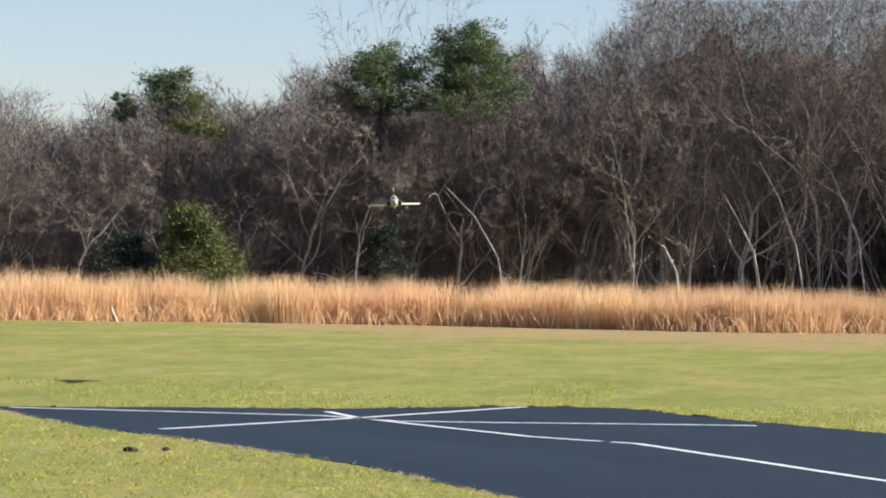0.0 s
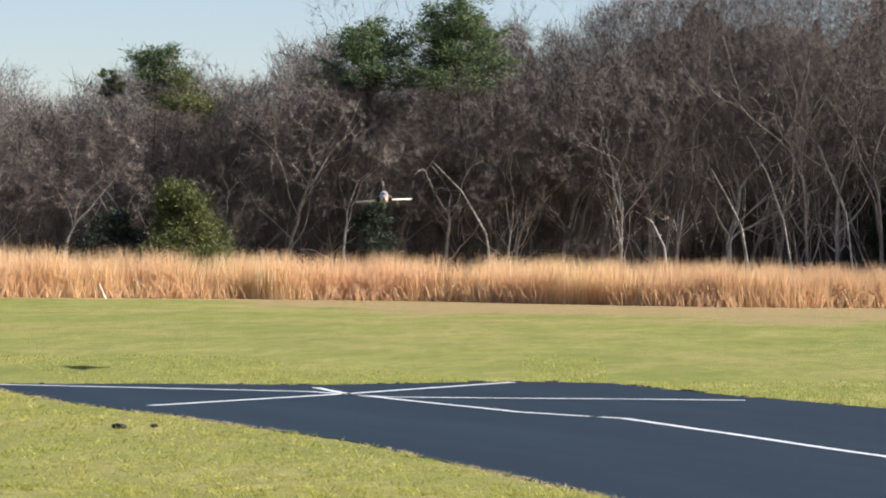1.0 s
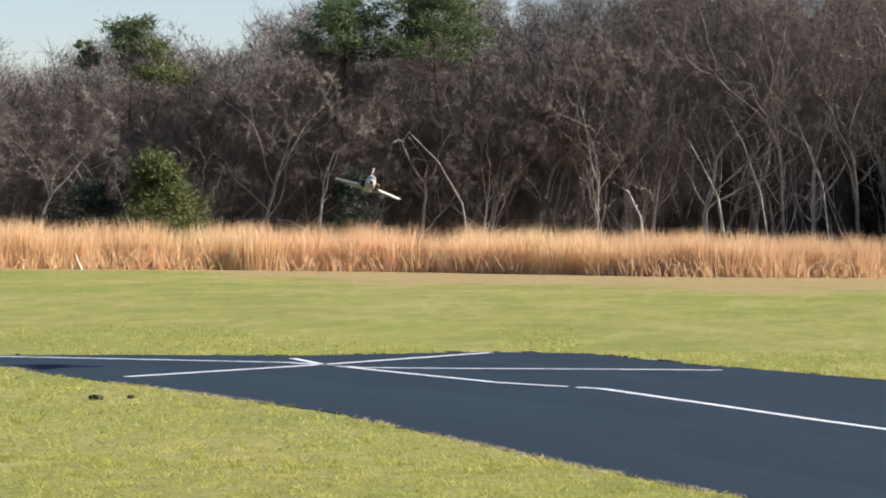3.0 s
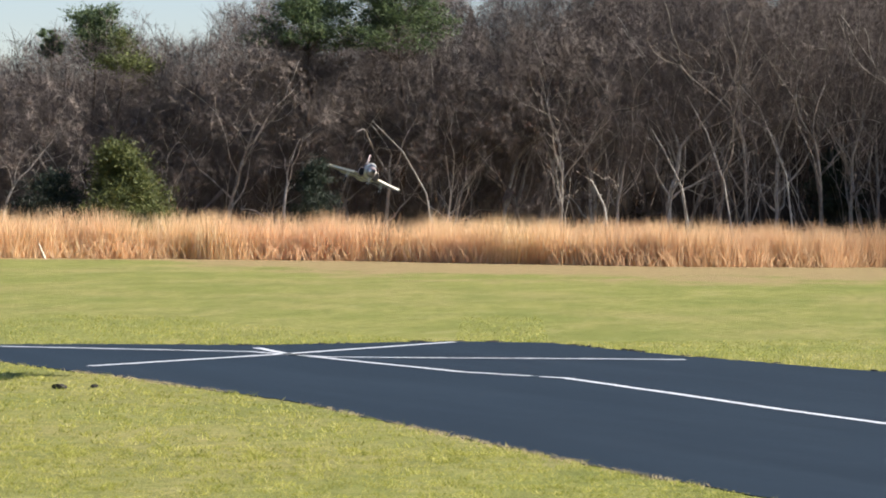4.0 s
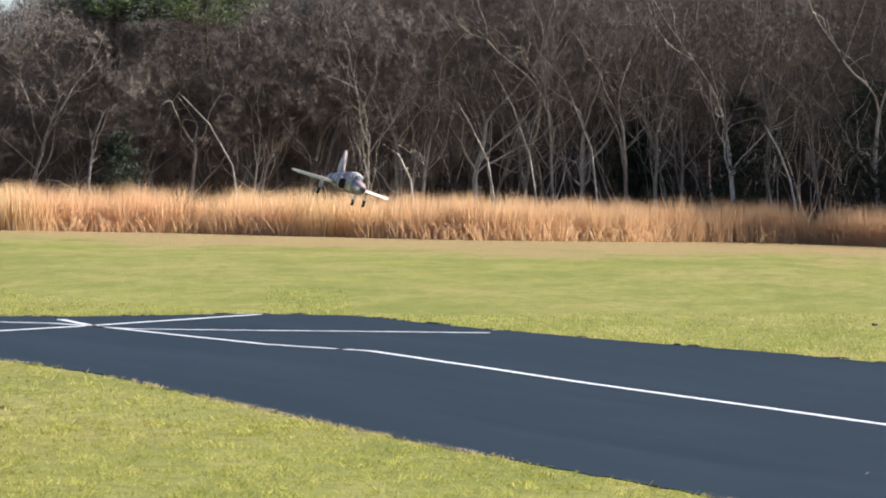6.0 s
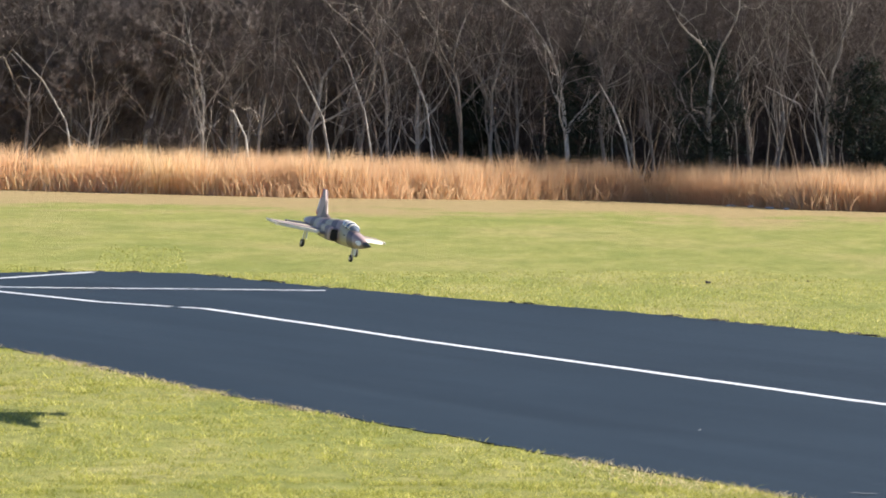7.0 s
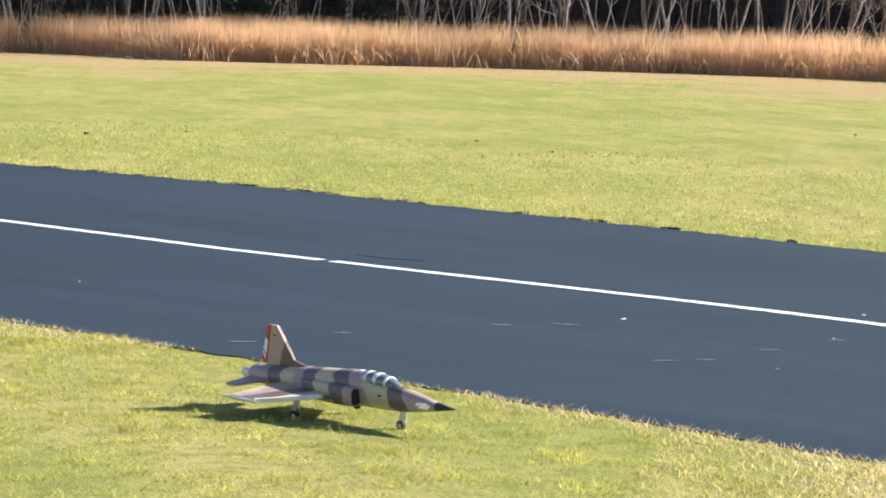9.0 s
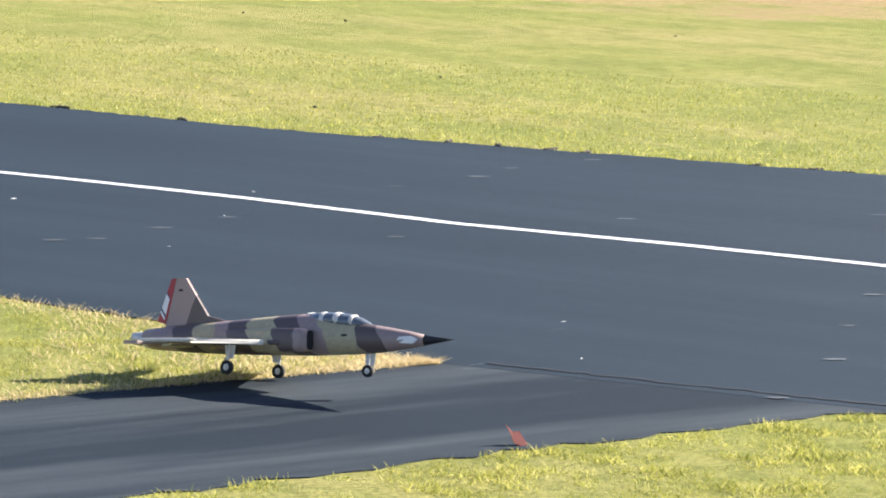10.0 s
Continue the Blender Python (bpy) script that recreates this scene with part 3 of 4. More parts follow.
# ---------------------------------------------------------------- reeds and grass
def blades(rng, xy, low, high, width, lean, single=False):
    """Bent two-piece blades standing at the places xy."""
    n = len(xy)
    h = rng.uniform(low, high) if np.ndim(low) else rng.uniform(low, high, n)
    a = rng.uniform(0, 2 * math.pi, n)
    side = np.stack([np.cos(a), np.sin(a), np.zeros(n)], 1) * (width * rng.uniform(0.6, 1.4, n))[:, None]
    off = np.stack([rng.normal(0, lean, n), rng.normal(0, lean, n), np.ones(n)], 1) * h[:, None]
    base = np.column_stack([xy, np.full(n, -0.01)])
    if single:
        v = np.stack([base - side, base + side, base + off], 1).reshape(-1, 3)
        return v, np.arange(3 * n).reshape(-1, 3)
    mid = base + off * np.array([0.35, 0.35, 0.55])
    tip = base + off * np.array([1, 1, 0.97])
    v = np.stack([base - side, base + side, mid - side * 0.8, mid + side * 0.8, tip], 1).reshape(-1, 3)
    k = np.arange(n)[:, None] * 5
    t = np.stack([k + [0, 1, 3], k + [0, 3, 2], k + [2, 3, 4]], 1).reshape(-1, 3)
    return v, t


def build_reeds():
    rng = np.random.default_rng(3)
    total = length(REED_LINE)
    n = 150000
    d = rng.uniform(28, total, n)
    back = rng.uniform(0, 1, n) ** 1.4 * 4.8
    xy = np.zeros((n, 2))
    for k in range(n):
        p, u = along(REED_LINE, d[k])
        jag = 0.35 * noise.noise((d[k] * 0.5, 0.0, 0.0)) + 0.25 * noise.noise((d[k] * 1.9, 3.0, 0.0))
        xy[k] = (p.x - u.y * (back[k] + jag), p.y + u.x * (back[k] + jag))
    tall = np.interp(xy[:, 0], [-12, 4, 12, 40], [1.36, 1.30, 1.20, 1.22]) * (1 + 0.08 * np.sin(xy[:, 0] * 1.7 + xy[:, 1]) + 0.05 * np.sin(xy[:, 0] * 4.1))
    tall *= 1 + 0.10 * np.array([noise.noise((x * 0.9, y * 0.9, 0.0)) for x, y in xy])
    v, t = blades(rng, xy, tall * 0.50, tall * 1.08, 0.0075, 0.19)
    # lodged stalks along the front
    m = 9000
    low = np.zeros((m, 2))
    for k in range(m):
        while True:
            d1 = rng.uniform(28, total)
            if noise.noise((d1 * 0.33, 9.0, 0.0)) + 0.5 * rng.uniform(-1, 1) > 0.1:
                break
        p, u = along(REED_LINE, d1)
        b = rng.uniform(-0.35, 0.5)
        low[k] = (p.x - u.y * b, p.y + u.x * b)
    v2, t2 = blades(rng, low, 0.2, 0.75, 0.012, 0.75)
    v, t = np.concatenate([v, v2]), np.concatenate([t, t2 + len(v)])
    tagged(new("reed_bed", fast_mesh("reed_bed", v, t, REED)), "tall golden dry reeds along the wood's edge", "reeds", kind="stuff")


def build_grass():
    rng = np.random.default_rng(6)
    groups = (((-1.5, 6.4, 10.4, 17.5), 230000, 0.010, 0.034, 0.0026), ((-3.5, 4.6, 16.5, 24.0), 100000, 0.014, 0.040, 0.0038), ((-8.0, 1.6, 23.0, 38.0), 70000, 0.018, 0.045, 0.006), ((3.0, 9.6, 6.8, 9.8), 140000, 0.009, 0.029, 0.0040))
    vs, ts, k = [], [], 0
    outline = NEAR_EDGE
    for (x0, x1, y0, y1), n, lo, hi, w in groups:
        tufts = np.column_stack([rng.uniform(x0, x1, n // 7), rng.uniform(y0, y1, n // 7)])
        tufts = tufts[[noise.noise((a * 2.6, b * 2.6, 0.0)) + 0.7 * noise.noise((a * 9.0, b * 9.0, 2.0)) > -0.22 for a, b in tufts]]
        xy = np.repeat(tufts, 8, axis=0) + rng.normal(0, w * 7, (len(tufts) * 8, 2))
        if y1 > 10:
            xy = xy[(side_of(outline, xy) < -0.0) & (xy[:, 1] > 10.16 + 0.182 * xy[:, 0])]
        else:
            xy = xy[(xy[:, 1] < np.interp(xy[:, 0], [3, 4.1, 5.6, 7.4], [8.9, 9.1, 9.43, 9.72])) & (xy[:, 0] < 7.35 + (9.75 - xy[:, 1]) * 0.52)]
        tall = np.array([1.0 + 1.1 * noise.noise((a * 4.5, b * 4.5, 7.0)) + 0.5 * noise.noise((a * 15.0, b * 15.0, 9.0)) for a, b in xy]).clip(0.35, 1.6)
        v, t = blades(rng, xy, lo * tall, hi * tall, w, 0.9, True)
        vs.append(v), ts.append(t + k)
        k += len(v)
    # the turf beyond the runway
    n = 60000
    total = length(FAR_EDGE)
    xy = np.zeros((n, 2))
    for j in range(n):
        p, u = along(FAR_EDGE, total * rng.uniform(0.05, 0.97))
        b = rng.uniform(0, 1) ** 1.8 * 9.0 - 0.03
        xy[j] = (p.x + u.y * b, p.y - u.x * b)
    xy = xy[side_of(FAR_EDGE, xy) < 0.02]
    v, t = blades(rng, xy, 0.015, 0.05, 0.006, 0.6, True)
    vs.append(v), ts.append(t + k)
    tagged(new("grass", fast_mesh("grass", np.concatenate(vs), np.concatenate(ts), BLADE)), "short yellow-green grass beside the runway", "grass", kind="stuff")
    # bleached stalks along the asphalt's near edge, in patches, and at the taxiway's corner
    spots = []
    total = length(NEAR_EDGE)
    for _ in range(14000):
        d = total * rng.uniform(0.0, 1)
        p, u = along(NEAR_EDGE, d)
        patch = noise.noise((d * 0.55, 1.7, 0)) + 0.6 * noise.noise((d * 2.1, 4.0, 0)) + (0.45 if d > total - 3.2 else 0) + 1.2 * math.exp(-((p.x - 3.8) ** 2 + (p.y - 17.4) ** 2) / 0.9)
        if patch < 0.25 * rng.uniform(-1.4, 1.8):
            continue
        w = 0.06 + 0.16 * max(0.0, patch)
        s = abs(rng.normal(0, w)) - 0.03
        spots.append((p.x + u.y * s, p.y - u.x * s))
    for _ in range(2600):
        p, u = along(TAXI_FAR, 8.5 + 4.0 * rng.uniform(0, 1) ** 0.8)
        spots.append((p.x - u.y * (abs(rng.normal(0, 0.05)) - 0.02), p.y + u.x * (abs(rng.normal(0, 0.05)) - 0.02)))
    for _ in range(9000):
        r, a = 2.1 * rng.uniform(0, 1) ** 1.3, rng.uniform(0, 1)
        x, y = 6.36 - r * (0.376 * a + 0.985 * (1 - a)), 11.32 + r * (0.926 * a - 0.17 * (1 - a))
        if noise.noise((x * 2.2, y * 2.2, 5.0)) > 0.9 * rng.uniform(-1, 1) - 0.5 + 0.35 * r:
            spots.append((x, y))
    v, t = blades(rng, np.array(spots), 0.012, 0.05, 0.0024, 1.0)
    tagged(new("dry_grass", fast_mesh("dry_grass", v, t, STRAW)), "bleached dry grass fringing the runway", "grass", kind="stuff")



# ---------------------------------------------------------------- the model jet
SIZE = 1.42
FLIGHT = [
    # seconds, place, heading, nose up, bank to the right
    (0.0, -0.715, 46.789, 2.664, -89.3, 0.1, 3.6),
    (0.5, -0.662, 45.332, 2.492, -90.3, -1.3, 6.6),
    (1.5, -0.620, 42.018, 2.232, -87.9, -0.1, -2.0),
    (2.5, -0.533, 38.219, 2.104, -87.9, 2.3, -14.4),
    (4.0, -0.040, 32.450, 2.082, -84.0, 2.7, -19.1),
    (4.5, 0.233, 30.511, 2.057, -83.0, 0.8, -19.5),
    (5.0, 0.541, 28.556, 2.010, -83.3, -1.1, -19.2),
    (6.5, 1.697, 22.624, 1.547, -81.6, -4.6, -12.7),
    (7.0, 2.105, 20.773, 1.227, -79.5, -4.8, -9.7),
    (7.5, 2.574, 18.971, 0.861, -76.8, -2.5, -10.3),
    (8.0, 3.047, 17.115, 0.489, -75.9, 3.4, -14.5),
    (8.5, 3.604, 15.312, 0.189, -75.2, 8.9, -20.8),
    (9.0, 4.211, 13.801, 0.142, -65.7, -1.2, 5.4),
    (9.5, 4.766, 12.217, 0.221, -60.1, 3.5, 1.6),
    (10.0, 5.486, 10.905, 0.196, -57.8, 5.2, -9.0),
]


def station(s, y=0.0, z=0.0):
    """A place on the jet: s from nose to tail, y to its left, z up, in lengths."""
    return Vector(((0.5 - s) * SIZE, y * SIZE, z * SIZE))


def loft(rings, power=2.4, sides=22, cap=True):
    """A body through rings (s, y, half width, top, bottom)."""
    bm = bmesh.new()
    rows = []
    for s, y, w, top, low in rings:
        mid, half = (top + low) / 2, (top - low) / 2
        row = []
        for j in range(sides):
            a = 2 * math.pi * j / sides
            c, d = math.cos(a), math.sin(a)
            e = 2 / power
            row.append(bm.verts.new(station(s, y + w * math.copysign(abs(c) ** e, c), mid + half * math.copysign(abs(d) ** e, d))))
        rows.append(row)
    for a, b in zip(rows, rows[1:]):
        for j in range(sides):
            bm.faces.new((a[j], a[(j + 1) % sides], b[(j + 1) % sides], b[j]))
    if cap:
        bm.faces.new(rows[0][::-1])
        bm.faces.new(rows[-1])
    return bm


def panel(outline, thick, axis):
    """A thin aerofoil-like panel: outline of (s, a) pairs; axis 'y' spreads sideways at height, 'z' stands up."""
    bm = bmesh.new()
    cx = sum(p[0] for p in outline) / len(outline)
    rings = []
    for off, shrink in ((-1, 0.90), (-0.35, 1.0), (0.35, 1.0), (1, 0.90)):
        ring = []
        for s, a, base in outline:
            s2 = cx + (s - cx) * (1 - (1 - shrink) * 0.5) if shrink < 1 else s
            h = base + off * thick * 0.5
            ring.append(bm.verts.new(station(s2, a, h) if axis == "y" else station(s2, h, a)))
        rings.append(ring)
    n = len(outline)
    for a, b in zip(rings, rings[1:]):
        for j in range(n):
            bm.faces.new((a[j], a[(j + 1) % n], b[(j + 1) % n], b[j]))
    bm.faces.new(rings[0][::-1])
    bm.faces.new(rings[-1])
    return bm


def rod(a, b, r, r2=None, sides=10):
    verts, tris = [], []
    tube(verts, tris, [a, b], [r, r if r2 is None else r2], sides)
    bm = bmesh.new()
    vs = [bm.verts.new(v) for v in verts]
    for t in tris:
        bm.faces.new([vs[i] for i in t])
    bm.faces.new(vs[:sides][::-1])
    bm.faces.new(vs[sides:])
    return bm


def wheel_ring(centre, r_in, r_out, width, sides=20):
    bm = bmesh.new()
    prof = [(r_in, -0.5), (r_out * 0.93, -0.5), (r_out, -0.25), (r_out, 0.25), (r_out * 0.93, 0.5), (r_in, 0.5)]
    rows = []
    for j in range(sides):
        a = 2 * math.pi * j / sides
        rows.append([bm.verts.new(centre + Vector((math.cos(a) * r, w * width, math.sin(a) * r))) for r, w in prof])
    for a, b in zip(rows, rows[1:] + rows[:1]):
        for k in range(len(prof)):
            q = (k + 1) % len(prof)
            bm.faces.new((a[k], a[q], b[q], b[k]))
    return bm


SAND, TAN, BROWN = (0.43, 0.365, 0.22), (0.33, 0.238, 0.215), (0.105, 0.074, 0.068)


def camouflage_material():
    m = Mat("camouflage_paint", 0.45)
    c = m.node("TexCoord")
    sep = m.node("SeparateXYZ")
    m.link(c.outputs["Object"], sep.inputs[0])
    s = m.math("SUBTRACT", 0.5, m.math("DIVIDE", sep.outputs[0], SIZE))
    s = m.math("ADD", s, m.math("MULTIPLY", sep.outputs[2], -0.35))
    s = m.math("ADD", s, m.math("MULTIPLY", sep.outputs[1], 0.22))
    s = m.math("ADD", s, m.math("MULTIPLY", m.math("SUBTRACT", m.noise(7.0, 2, 0.5), 0.5), 0.09))
    col = m.ramp(s, [(0.0, TAN), (0.205, BROWN), (0.255, SAND), (0.375, TAN), (0.425, BROWN), (0.485, SAND), (0.565, BROWN), (0.635, TAN),
                     (0.69, SAND), (0.76, BROWN), (0.83, TAN), (0.93, (0.55, 0.54, 0.52))], "CONSTANT")
    wear = m.noise(60.0, 4, 0.7)
    col = m.mix(m.ramp(wear, [(0.35, grey(0.25)), (0.6, grey(0))]), col, (0.12, 0.10, 0.09))
    m.colour(col)
    return m.m


def fin_material():
    m = Mat("fin_camouflage", 0.45)
    c = m.node("TexCoord")
    sep = m.node("SeparateXYZ")
    m.link(c.outputs["Object"], sep.inputs[0])
    f = m.math("ADD", m.math("MULTIPLY", sep.outputs[0], 1.0), m.math("MULTIPLY", sep.outputs[2], -0.35))
    f = m.math("ADD", f, m.math("MULTIPLY", m.math("SUBTRACT", m.noise(9.0, 2), 0.5), 0.05))
    n = m.node("Math", operation="ADD")
    m.link(f, n.inputs[0])
    n.inputs[1].default_value = 1.0
    m.colour(m.ramp(n.outputs[0], [(0.0, TAN), (0.515, BROWN)], "CONSTANT"))
    return m.m


def rudder_material():
    m = Mat("striped_rudder_paint", 0.45)
    c = m.node("TexCoord")
    sep = m.node("SeparateXYZ")
    m.link(c.outputs["Object"], sep.inputs[0])
    x, z = sep.outputs[0], sep.outputs[2]
    red, white, navy = (0.36, 0.025, 0.035), (0.75, 0.74, 0.76), (0.03, 0.03, 0.06)
    # bands that slope down and back, behind a red strip along the hinge
    bands = m.math("ADD", m.math("MULTIPLY", z, 4.0), m.math("MULTIPLY", m.math("ADD", x, 0.55), 6.0))
    col = m.ramp(bands, [(0.0, red), (0.20, white), (0.26, navy), (0.32, white), (0.66, navy), (0.69, red)], "CONSTANT")
    behind = m.math("SUBTRACT", m.math("SUBTRACT", m.math("MULTIPLY", z, 0.261), 0.573), x)
    m.colour(m.mix(m.math("LESS_THAN", behind, 0.009), col, red))
    return m.m


def build_jet():
    jet = tagged(new("model_jet"), "sand and brown camouflaged model fighter jet with lowered wheels", "model aircraft")
    camo, black = camouflage_material(), plain("black_paint", (0.006, 0.006, 0.007), 0.55)
    pale, metal = plain("pale_paint", (0.66, 0.61, 0.53), 0.5), plain("bare_metal", (0.56, 0.54, 0.52), 0.45, 0.5)
    rubber, dark, white = plain("rubber", (0.018, 0.018, 0.018), 0.8), plain("duct_shade", (0.015, 0.014, 0.014), 0.9), plain("white_paint", (0.78, 0.77, 0.74), 0.5)
    glass = Mat("canopy_glass", 0.08, colour=(0.11, 0.125, 0.145))
    glass.b.inputs["Coat Weight"].default_value = 0.6
    body = [(0.085, 0, 0.0135, 0.012, -0.016), (0.13, 0, 0.021, 0.021, -0.024), (0.19, 0, 0.029, 0.031, -0.032), (0.25, 0, 0.034, 0.040, -0.038), (0.31, 0, 0.037, 0.046, -0.041),
            (0.38, 0, 0.040, 0.060, -0.043), (0.43, 0, 0.042, 0.068, -0.044), (0.50, 0, 0.044, 0.064, -0.044), (0.60, 0, 0.046, 0.056, -0.043), (0.72, 0, 0.047, 0.046, -0.041), (0.82, 0, 0.046, 0.038, -0.037), (0.90, 0, 0.043, 0.031, -0.032), (0.945, 0, 0.040, 0.026, -0.027)]
    fuselage = part("fuselage", loft(body, 2.3), camo, jet, "sand, tan and brown camouflage", True)
    part("nose_cone", loft([(0.0, 0, 0.0008, 0.0006, -0.0006), (0.03, 0, 0.0055, 0.0047, -0.0062), (0.06, 0, 0.0102, 0.0087, -0.0115), (0.0855, 0, 0.0138, 0.0122, -0.0163)], 2.1), black, jet, "glossy black nose cone", True)
    canopy = part("canopy", loft([(0.25, 0, 0.006, 0.0430, 0.034), (0.275, 0, 0.021, 0.0560, 0.026), (0.31, 0, 0.0275, 0.0665, 0.024), (0.35, 0, 0.030, 0.0710, 0.024), (0.39, 0, 0.029, 0.0715, 0.030), (0.440, 0, 0.020, 0.0690, 0.046)], 2.0), glass.m, jet, "clear glazed canopy", True)
    for s, w, top, half in ((0.300, 0.0262, 0.0640, 0.006), (0.344, 0.0296, 0.0704, 0.009), (0.386, 0.0291, 0.0715, 0.009), (0.426, 0.0229, 0.0701, 0.012)):
        part("canopy_frame", loft([(s - half, 0, w - 0.0003, top - 0.0004, 0.027), (s, 0, w + 0.0009, top + 0.0014, 0.027), (s + half, 0, w - 0.0003, top + 0.0006, 0.028)], 2.0), pale, canopy)
    for y in (-1, 1):
        intake = part("air_intake", loft([(0.402, 0.054 * y, 0.0195, 0.024, -0.034), (0.43, 0.053 * y, 0.021, 0.027, -0.036), (0.50, 0.050 * y, 0.021, 0.027, -0.038), (0.60, 0.045 * y, 0.018, 0.024, -0.038), (0.72, 0.038 * y, 0.013, 0.020, -0.034)], 3.4), camo, jet, "", True)
        # The intake is solid; a dark disc paints the shade of its opening.
        part("intake_shade", loft([(0.4008, 0.0550 * y, 0.0170, 0.0210, -0.0310), (0.4035, 0.0550 * y, 0.0170, 0.0210, -0.0310)], 3.4), dark, intake, "dark disc standing in for the shaded duct opening")
        wing = part("wing", panel([(0.425, 0.045 * y, -0.012), (0.525, 0.092 * y, -0.013), (0.645, 0.260 * y, -0.016), (0.775, 0.260 * y, -0.016), (0.790, 0.045 * y, -0.012)], 0.013, "y"), camo, jet)
        # Pale strip puts the sunlit brightness of the wing's front into its colour.
        part("leading_edge", panel([(0.522, 0.092 * y, -0.013), (0.534, 0.092 * y, -0.013), (0.657, 0.260 * y, -0.016), (0.643, 0.260 * y, -0.016)], 0.0145, "y"), pale, wing, "leading edge coloured pale to look sunlit")
        part("flap", panel([(0.762, 0.06 * y, -0.020), (0.792, 0.06 * y, -0.024), (0.792, 0.17 * y, -0.026), (0.762, 0.17 * y, -0.022)], 0.008, "y"), camo, wing)
        part("wingtip_rail", loft([(0.625, 0.264 * y, 0.0015, -0.0140, -0.0170), (0.645, 0.264 * y, 0.0048, -0.0105, -0.0205), (0.785, 0.264 * y, 0.0048, -0.0105, -0.0205), (0.80, 0.264 * y, 0.002, -0.0135, -0.0175)], 2.0, 10), pale, wing, "pale rail on the wing tip", True)
        part("stabilizer", panel([(0.855, 0.040 * y, -0.012), (0.892, 0.138 * y, -0.016), (0.938, 0.138 * y, -0.016), (0.945, 0.040 * y, -0.012)], 0.009, "y"), camo, jet)
        nozzle = part("exhaust_nozzle", loft([(0.938, 0.0195 * y, 0.0185, 0.0185, -0.0205), (0.965, 0.0195 * y, 0.0175, 0.0175, -0.0195), (0.985, 0.0195 * y, 0.0150, 0.0150, -0.0170)], 2.0, 18), metal, jet, "bare metal nozzle", True)
        # A dark disc on the nozzle's end paints the shade inside.
        part("nozzle_shade", loft([(0.9845, 0.0195 * y, 0.0125, 0.0125, -0.0145), (0.9858, 0.0195 * y, 0.0125, 0.0125, -0.0145)], 2.0, 18), dark, nozzle)
    part("fin", panel([(0.655, 0.040, 0), (0.755, 0.062, 0), (0.832, 0.165, 0), (0.862, 0.165, 0), (0.895, 0.030, 0), (0.70, 0.030, 0)], 0.011, "z"), fin_material(), jet, "tan fin with a dark brown leading triangle")
    part("rudder", panel([(0.8605, 0.164, 0), (0.876, 0.164, 0), (0.921, 0.046, 0), (0.893, 0.040, 0)], 0.008, "z"), rudder_material(), jet, "red, white and navy striped rudder")
    for y in (-1, 1):
        mouth = panel([(0.098, 0.000, 0.0165 * y), (0.118, 0.008, 0.0190 * y), (0.150, 0.006, 0.0245 * y), (0.158, -0.004, 0.0260 * y), (0.135, 0.000, 0.0222 * y), (0.150, -0.010, 0.0240 * y), (0.112, -0.012, 0.0178 * y)], 0.0028, "z")
        part("painted_mouth", mouth, white, jet, "white painted mouth outlined on the nose")
        part("marking", panel([(0.30, 0.012, 0.0368 * y), (0.318, 0.012, 0.0373 * y), (0.318, 0.006, 0.0375 * y), (0.30, 0.006, 0.0370 * y)], 0.001, "z"), black, jet)
        part("fin_marking", panel([(0.838, 0.135, 0.0052 * y), (0.852, 0.135, 0.0052 * y), (0.852, 0.129, 0.0052 * y), (0.838, 0.129, 0.0052 * y)], 0.001, "z"), black, jet)
    for s, y, r, top in ((0.255, 0.0, 0.0165, -0.03), (0.61, 0.13, 0.019, -0.018), (0.61, -0.13, 0.019, -0.018)):
        gear = part("landing_gear", rod(station(s - 0.004, y, top), station(s, y, -0.1 + r), 0.0042 * SIZE, 0.0034 * SIZE), metal, jet, "white metal strut")
        side = 0.011 if y <= 0 else -0.011
        part("axle", rod(station(s, y - 0.010, -0.1 + r), station(s, y + 0.010, -0.1 + r), 0.003 * SIZE), metal, gear)
        part("tyre", wheel_ring(station(s, y, -0.1 + r), r * 0.49 * SIZE, r * SIZE, 0.012 * SIZE), rubber, gear, "black rubber tyre", True)
        part("wheel_rim", wheel_ring(station(s, y, -0.1 + r), r * 0.12 * SIZE, r * 0.50 * SIZE, 0.010 * SIZE), pale, gear)
        part("gear_door", panel([(s - 0.018, top - 0.004, y + side), (s + 0.016, top - 0.004, y + side), (s + 0.012, top - 0.040, y + side * 1.15), (s - 0.012, top - 0.040, y + side * 1.15)], 0.002, "z"), white, gear, "pale gear door")
        part("scissor_link", rod(station(s + 0.008, y, -0.055), station(s + 0.001, y, -0.1 + r * 1.3), 0.0018 * SIZE, sides=6), metal, gear)
    part("nose_probe", rod(station(0.0, 0, 0), station(-0.004, 0, 0), 0.0008, 0.0004, 6), black, jet)
    return jet



# ---------------------------------------------------------------- small things
def lump(name, place, size, material, label, category, seed, flat=0.6):
    """A small uneven clod or scrap lying on the ground."""
    rng = random.Random(seed)
    bm = bmesh.new()
    bmesh.ops.create_icosphere(bm, subdivisions=2, radius=0.5)
    turn = rng.random() * 6.28
    for v in bm.verts:
        k = 0.75 + 0.5 * rng.random()
        x, y, z = v.co.x * size[0] * k, v.co.y * size[1] * k, v.co.z * size[0] * flat * k
        v.co = (x * math.cos(turn) - y * math.sin(turn), x * math.sin(turn) + y * math.cos(turn), max(-0.01, z + size[0] * flat * 0.3))
    ob = part(name, bm, material, None)
    ob.location = place
    return tagged(ob, label, category)


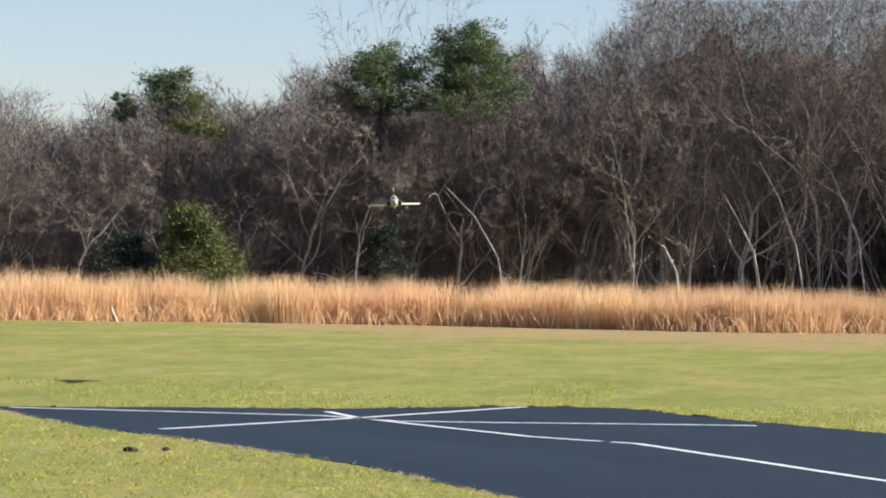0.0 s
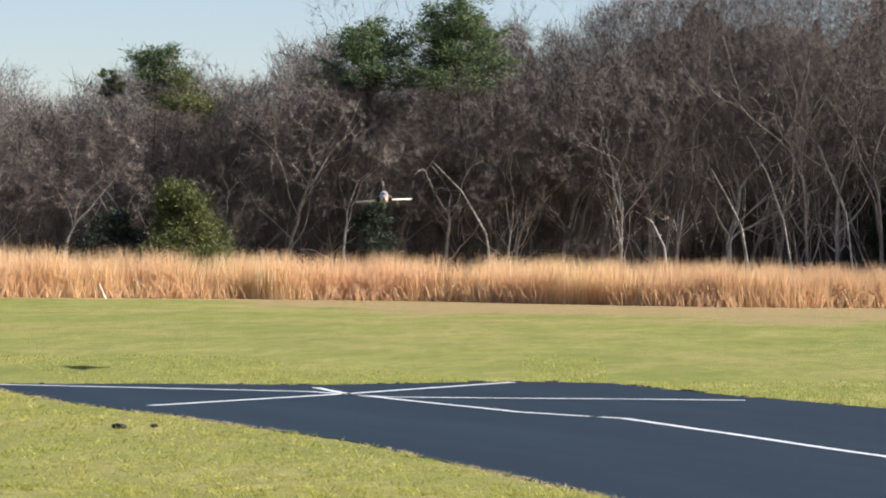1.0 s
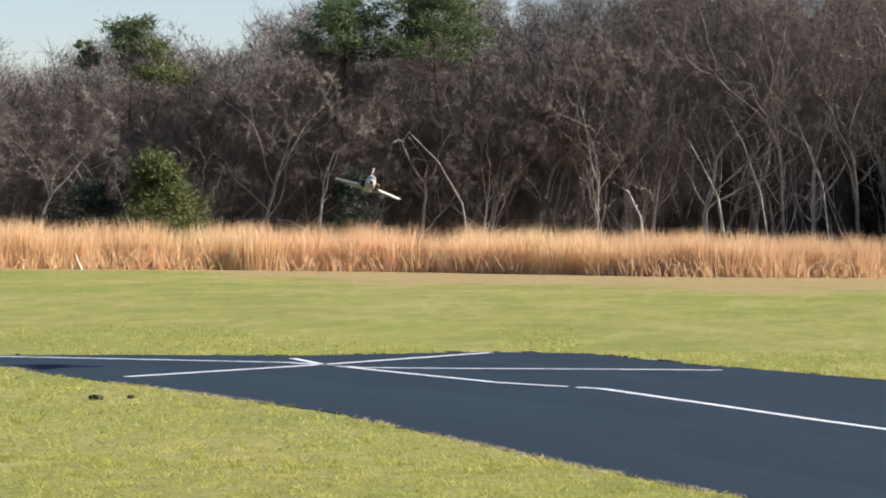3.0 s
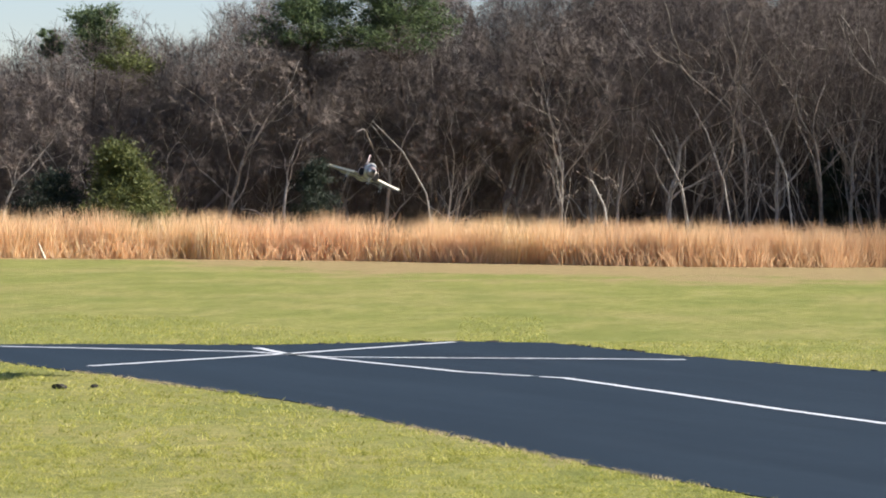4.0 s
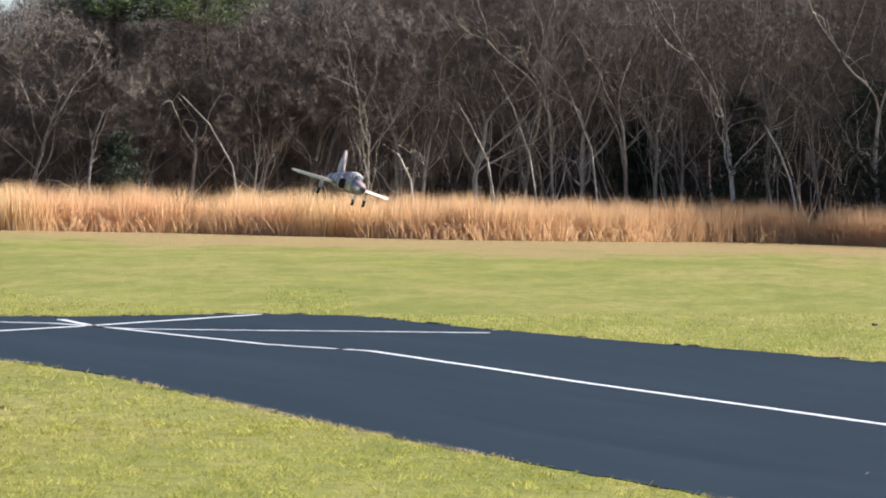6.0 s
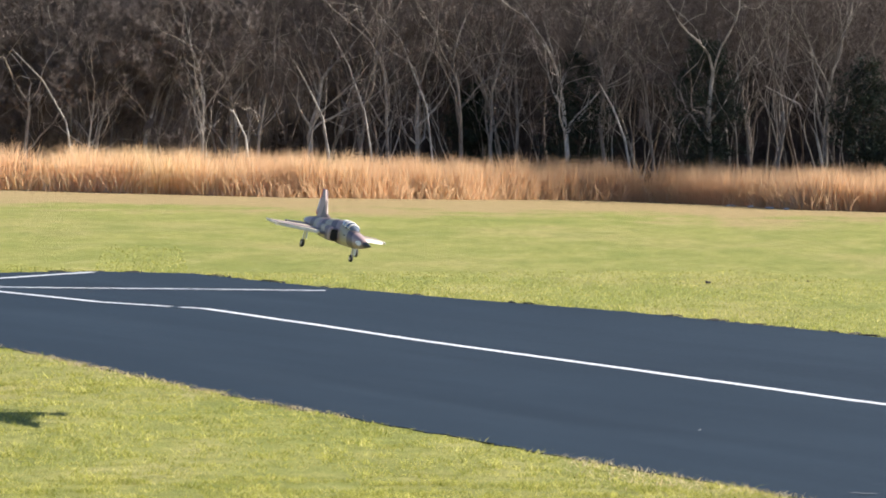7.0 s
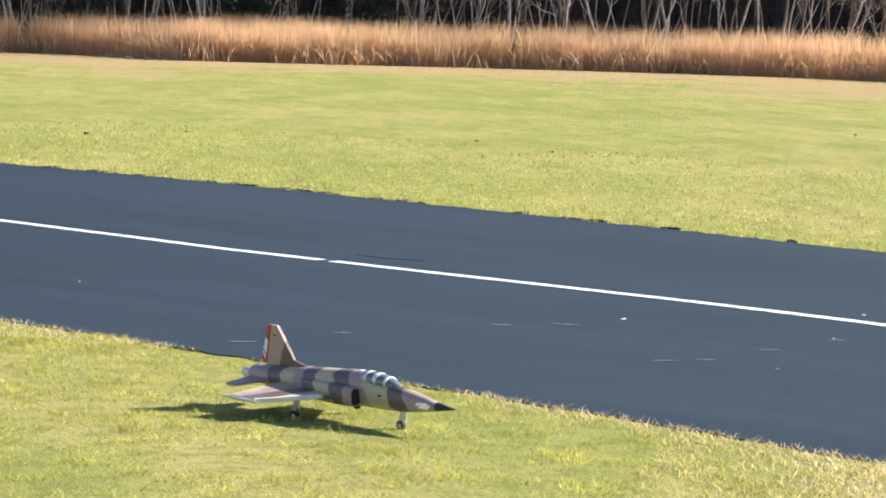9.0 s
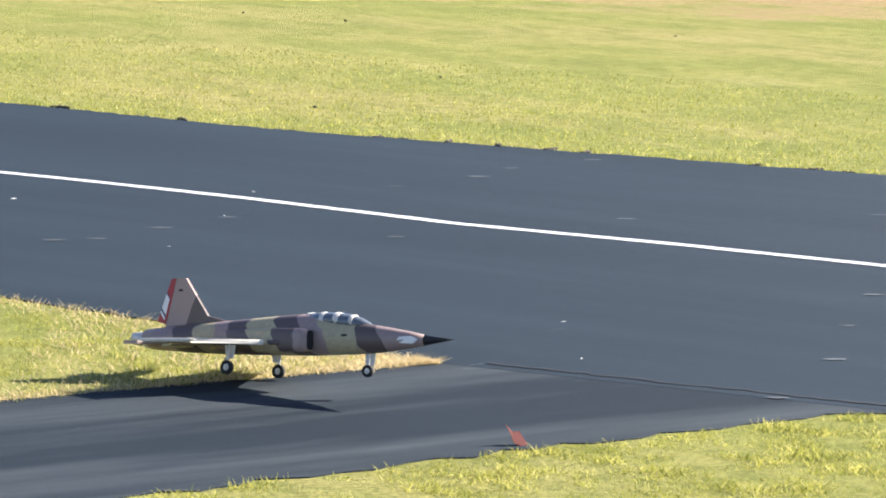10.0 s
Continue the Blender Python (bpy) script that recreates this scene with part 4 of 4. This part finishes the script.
def build_small_things():
    soil, dead = plain("dark_soil", (0.030, 0.026, 0.020), 0.95), plain("red_leaf", (0.075, 0.013, 0.011), 0.95)
    scrap, stalk = plain("white_scrap", (0.50, 0.50, 0.48), 0.9), plain("pale_wood", (0.66, 0.56, 0.43), 0.8)
    for k, (x, y, w) in enumerate(((-2.93, 30.9, 0.13), (-2.62, 31.15, 0.08), (9.00, 41.34, 0.09), (10.58, 42.34, 0.04), (14.05, 40.50, 0.04), (14.08, 40.61, 0.04), (14.12, 37.82, 0.04), (21.08, 43.69, 0.04), (21.64, 41.49, 0.04), (16.22, 28.96, 0.04), (12.78, 25.02, 0.04), (21.54, 41.27, 0.04), (24.70, 37.53, 0.04))):
        lump("soil_clod", (x, y, 0), (w, w * 0.8), soil, "small dark clod of soil on the lawn", "clod", 40 + k, 0.5)
    # clods where the turf meets the far edge of the asphalt
    rng = random.Random(77)
    total = length(FAR_EDGE)
    for k in range(110):
        d = total * rng.random()
        p, u = along(FAR_EDGE, d)
        w = 0.08 + 0.16 * rng.random()
        lump("turf_clod", (p.x + u.y * 0.02, p.y - u.x * 0.02, 0.0), (w, 0.05), soil, "dark broken turf at the runway's edge", "clod", 100 + k, 0.13)
    # fallen leaf at the taxiway's edge
    bm = bmesh.new()
    rim = [(0.0, -0.055, 0.0), (0.022, -0.02, 0.012), (0.035, 0.012, 0.03), (0.012, 0.03, 0.035), (0.006, 0.06, 0.062), (-0.012, 0.028, 0.04), (-0.034, 0.008, 0.03), (-0.02, -0.02, 0.012)]
    top = [bm.verts.new(p) for p in rim]
    low = [bm.verts.new((p[0], p[1], p[2] - 0.0015)) for p in rim]
    bm.faces.new(top), bm.faces.new(low[::-1])
    for k in range(8):
        bm.faces.new((top[k], low[k], low[(k + 1) % 8], top[(k + 1) % 8]))
    leaf = part("fallen_leaf", bm, dead, None)
    leaf.matrix_basis = pose(5.69, 9.54, 0.006, 20, -25, 40)
    tagged(leaf, "curled reddish-brown leaf at the taxiway's edge", "leaf")
    for k, (x, y, w) in enumerate(((7.19, 17.97, 0.070), (7.05, 15.44, 0.030), (8.84, 18.12, 0.030), (7.54, 12.27, 0.035), (7.01, 11.26, 0.035), (8.02, 16.81, 0.035), (8.82, 18.08, 0.035), (4.45, 20.56, 0.040), (8.83, 18.08, 0.040), (5.26, 17.34, 0.040))):
        lump("paint_chip", (x, y, 0.006), (0.7 * w, w * 0.3), scrap, "small white scrap on the asphalt", "scrap", 300 + k, 0.12)
    for k, (x, y) in enumerate(((20.2, 88.3), (20.6, 87.6), (20.9, 86.6), (21.1, 85.5))):
        lump("litter", (x - 0.5, y - 0.5, 0), (0.25, 0.14), scrap, "white scrap of litter before the reeds", "litter", 320 + k, 0.25)
    pale = plain("scuffed_asphalt", (0.075, 0.09, 0.105), 0.9, vary=0.5, scale=60)
    rng = random.Random(12)
    for x, y in ((9.55, 12.68), (8.73, 11.77), (8.03, 10.90), (7.18, 10.11), (11.39, 19.30), (10.81, 18.76), (9.91, 18.25), (8.46, 15.56), (6.57, 15.84), (7.38, 16.28), (10.32, 16.12), (12.05, 15.98), (12.38, 19.82), (6.31, 17.68), (5.26, 17.34), (6.71, 17.68), (7.99, 16.71), (4.57, 16.94), (6.82, 15.85)):
        turn, reach = radians(-35 + 30 * rng.random()), 0.05 + 0.06 * rng.random()
        rim = [(math.cos(a) * reach * (0.5 + 0.5 * rng.random()), math.sin(a) * reach * 0.35 * (0.4 + 0.6 * rng.random())) for a in (k * math.pi / 6 for k in range(12))]
        rim = [(x + a * math.cos(turn) - b * math.sin(turn), y + a * math.sin(turn) + b * math.cos(turn), 0.0098) for a, b in rim]
        tagged(mesh_object("scuff_mark", rim, [tuple(range(12))], pale), "pale scuff on the asphalt", "scuff", "scuffs on the runway")
    tar = plain("tar", (0.006, 0.007, 0.009), 0.6)
    a, b = Vector((6.90, 22.62)), Vector((7.30, 22.03))
    n = Vector((-(b - a).y, (b - a).x)).normalized()
    rim = [a + (b - a) * f + n * w for f, w in ((0, 0), (0.3, 0.05), (0.55, 0.08), (0.8, 0.04), (1, 0), (0.8, -0.03), (0.5, -0.06), (0.2, -0.03))]
    tagged(mesh_object("tar_patch", [(*p, 0.0095) for p in rim], [tuple(range(8))[::-1]], tar), "thin black tar mark on the runway", "tar mark")
    stake = part("stake", rod(Vector((0, 0, -0.1)), Vector((-0.22, 0, 0.42)), 0.035, 0.02, 8), stalk, None)
    stake.location = (-8.65, 87.2, 0)
    tagged(stake, "pale leaning wooden stake before the reeds", "stake")


build_ground()
build_runway()
build_lines()
build_joint()
build_backdrop()
build_far_woods()
build_woods()
build_evergreens()
build_reeds()
build_grass()
build_small_things()
jet = build_jet()


def motions():
    walk(jet, [(t, pose(x, y, z, bank, -nose, heading)) for t, x, y, z, heading, nose, bank in FLIGHT])


motions()
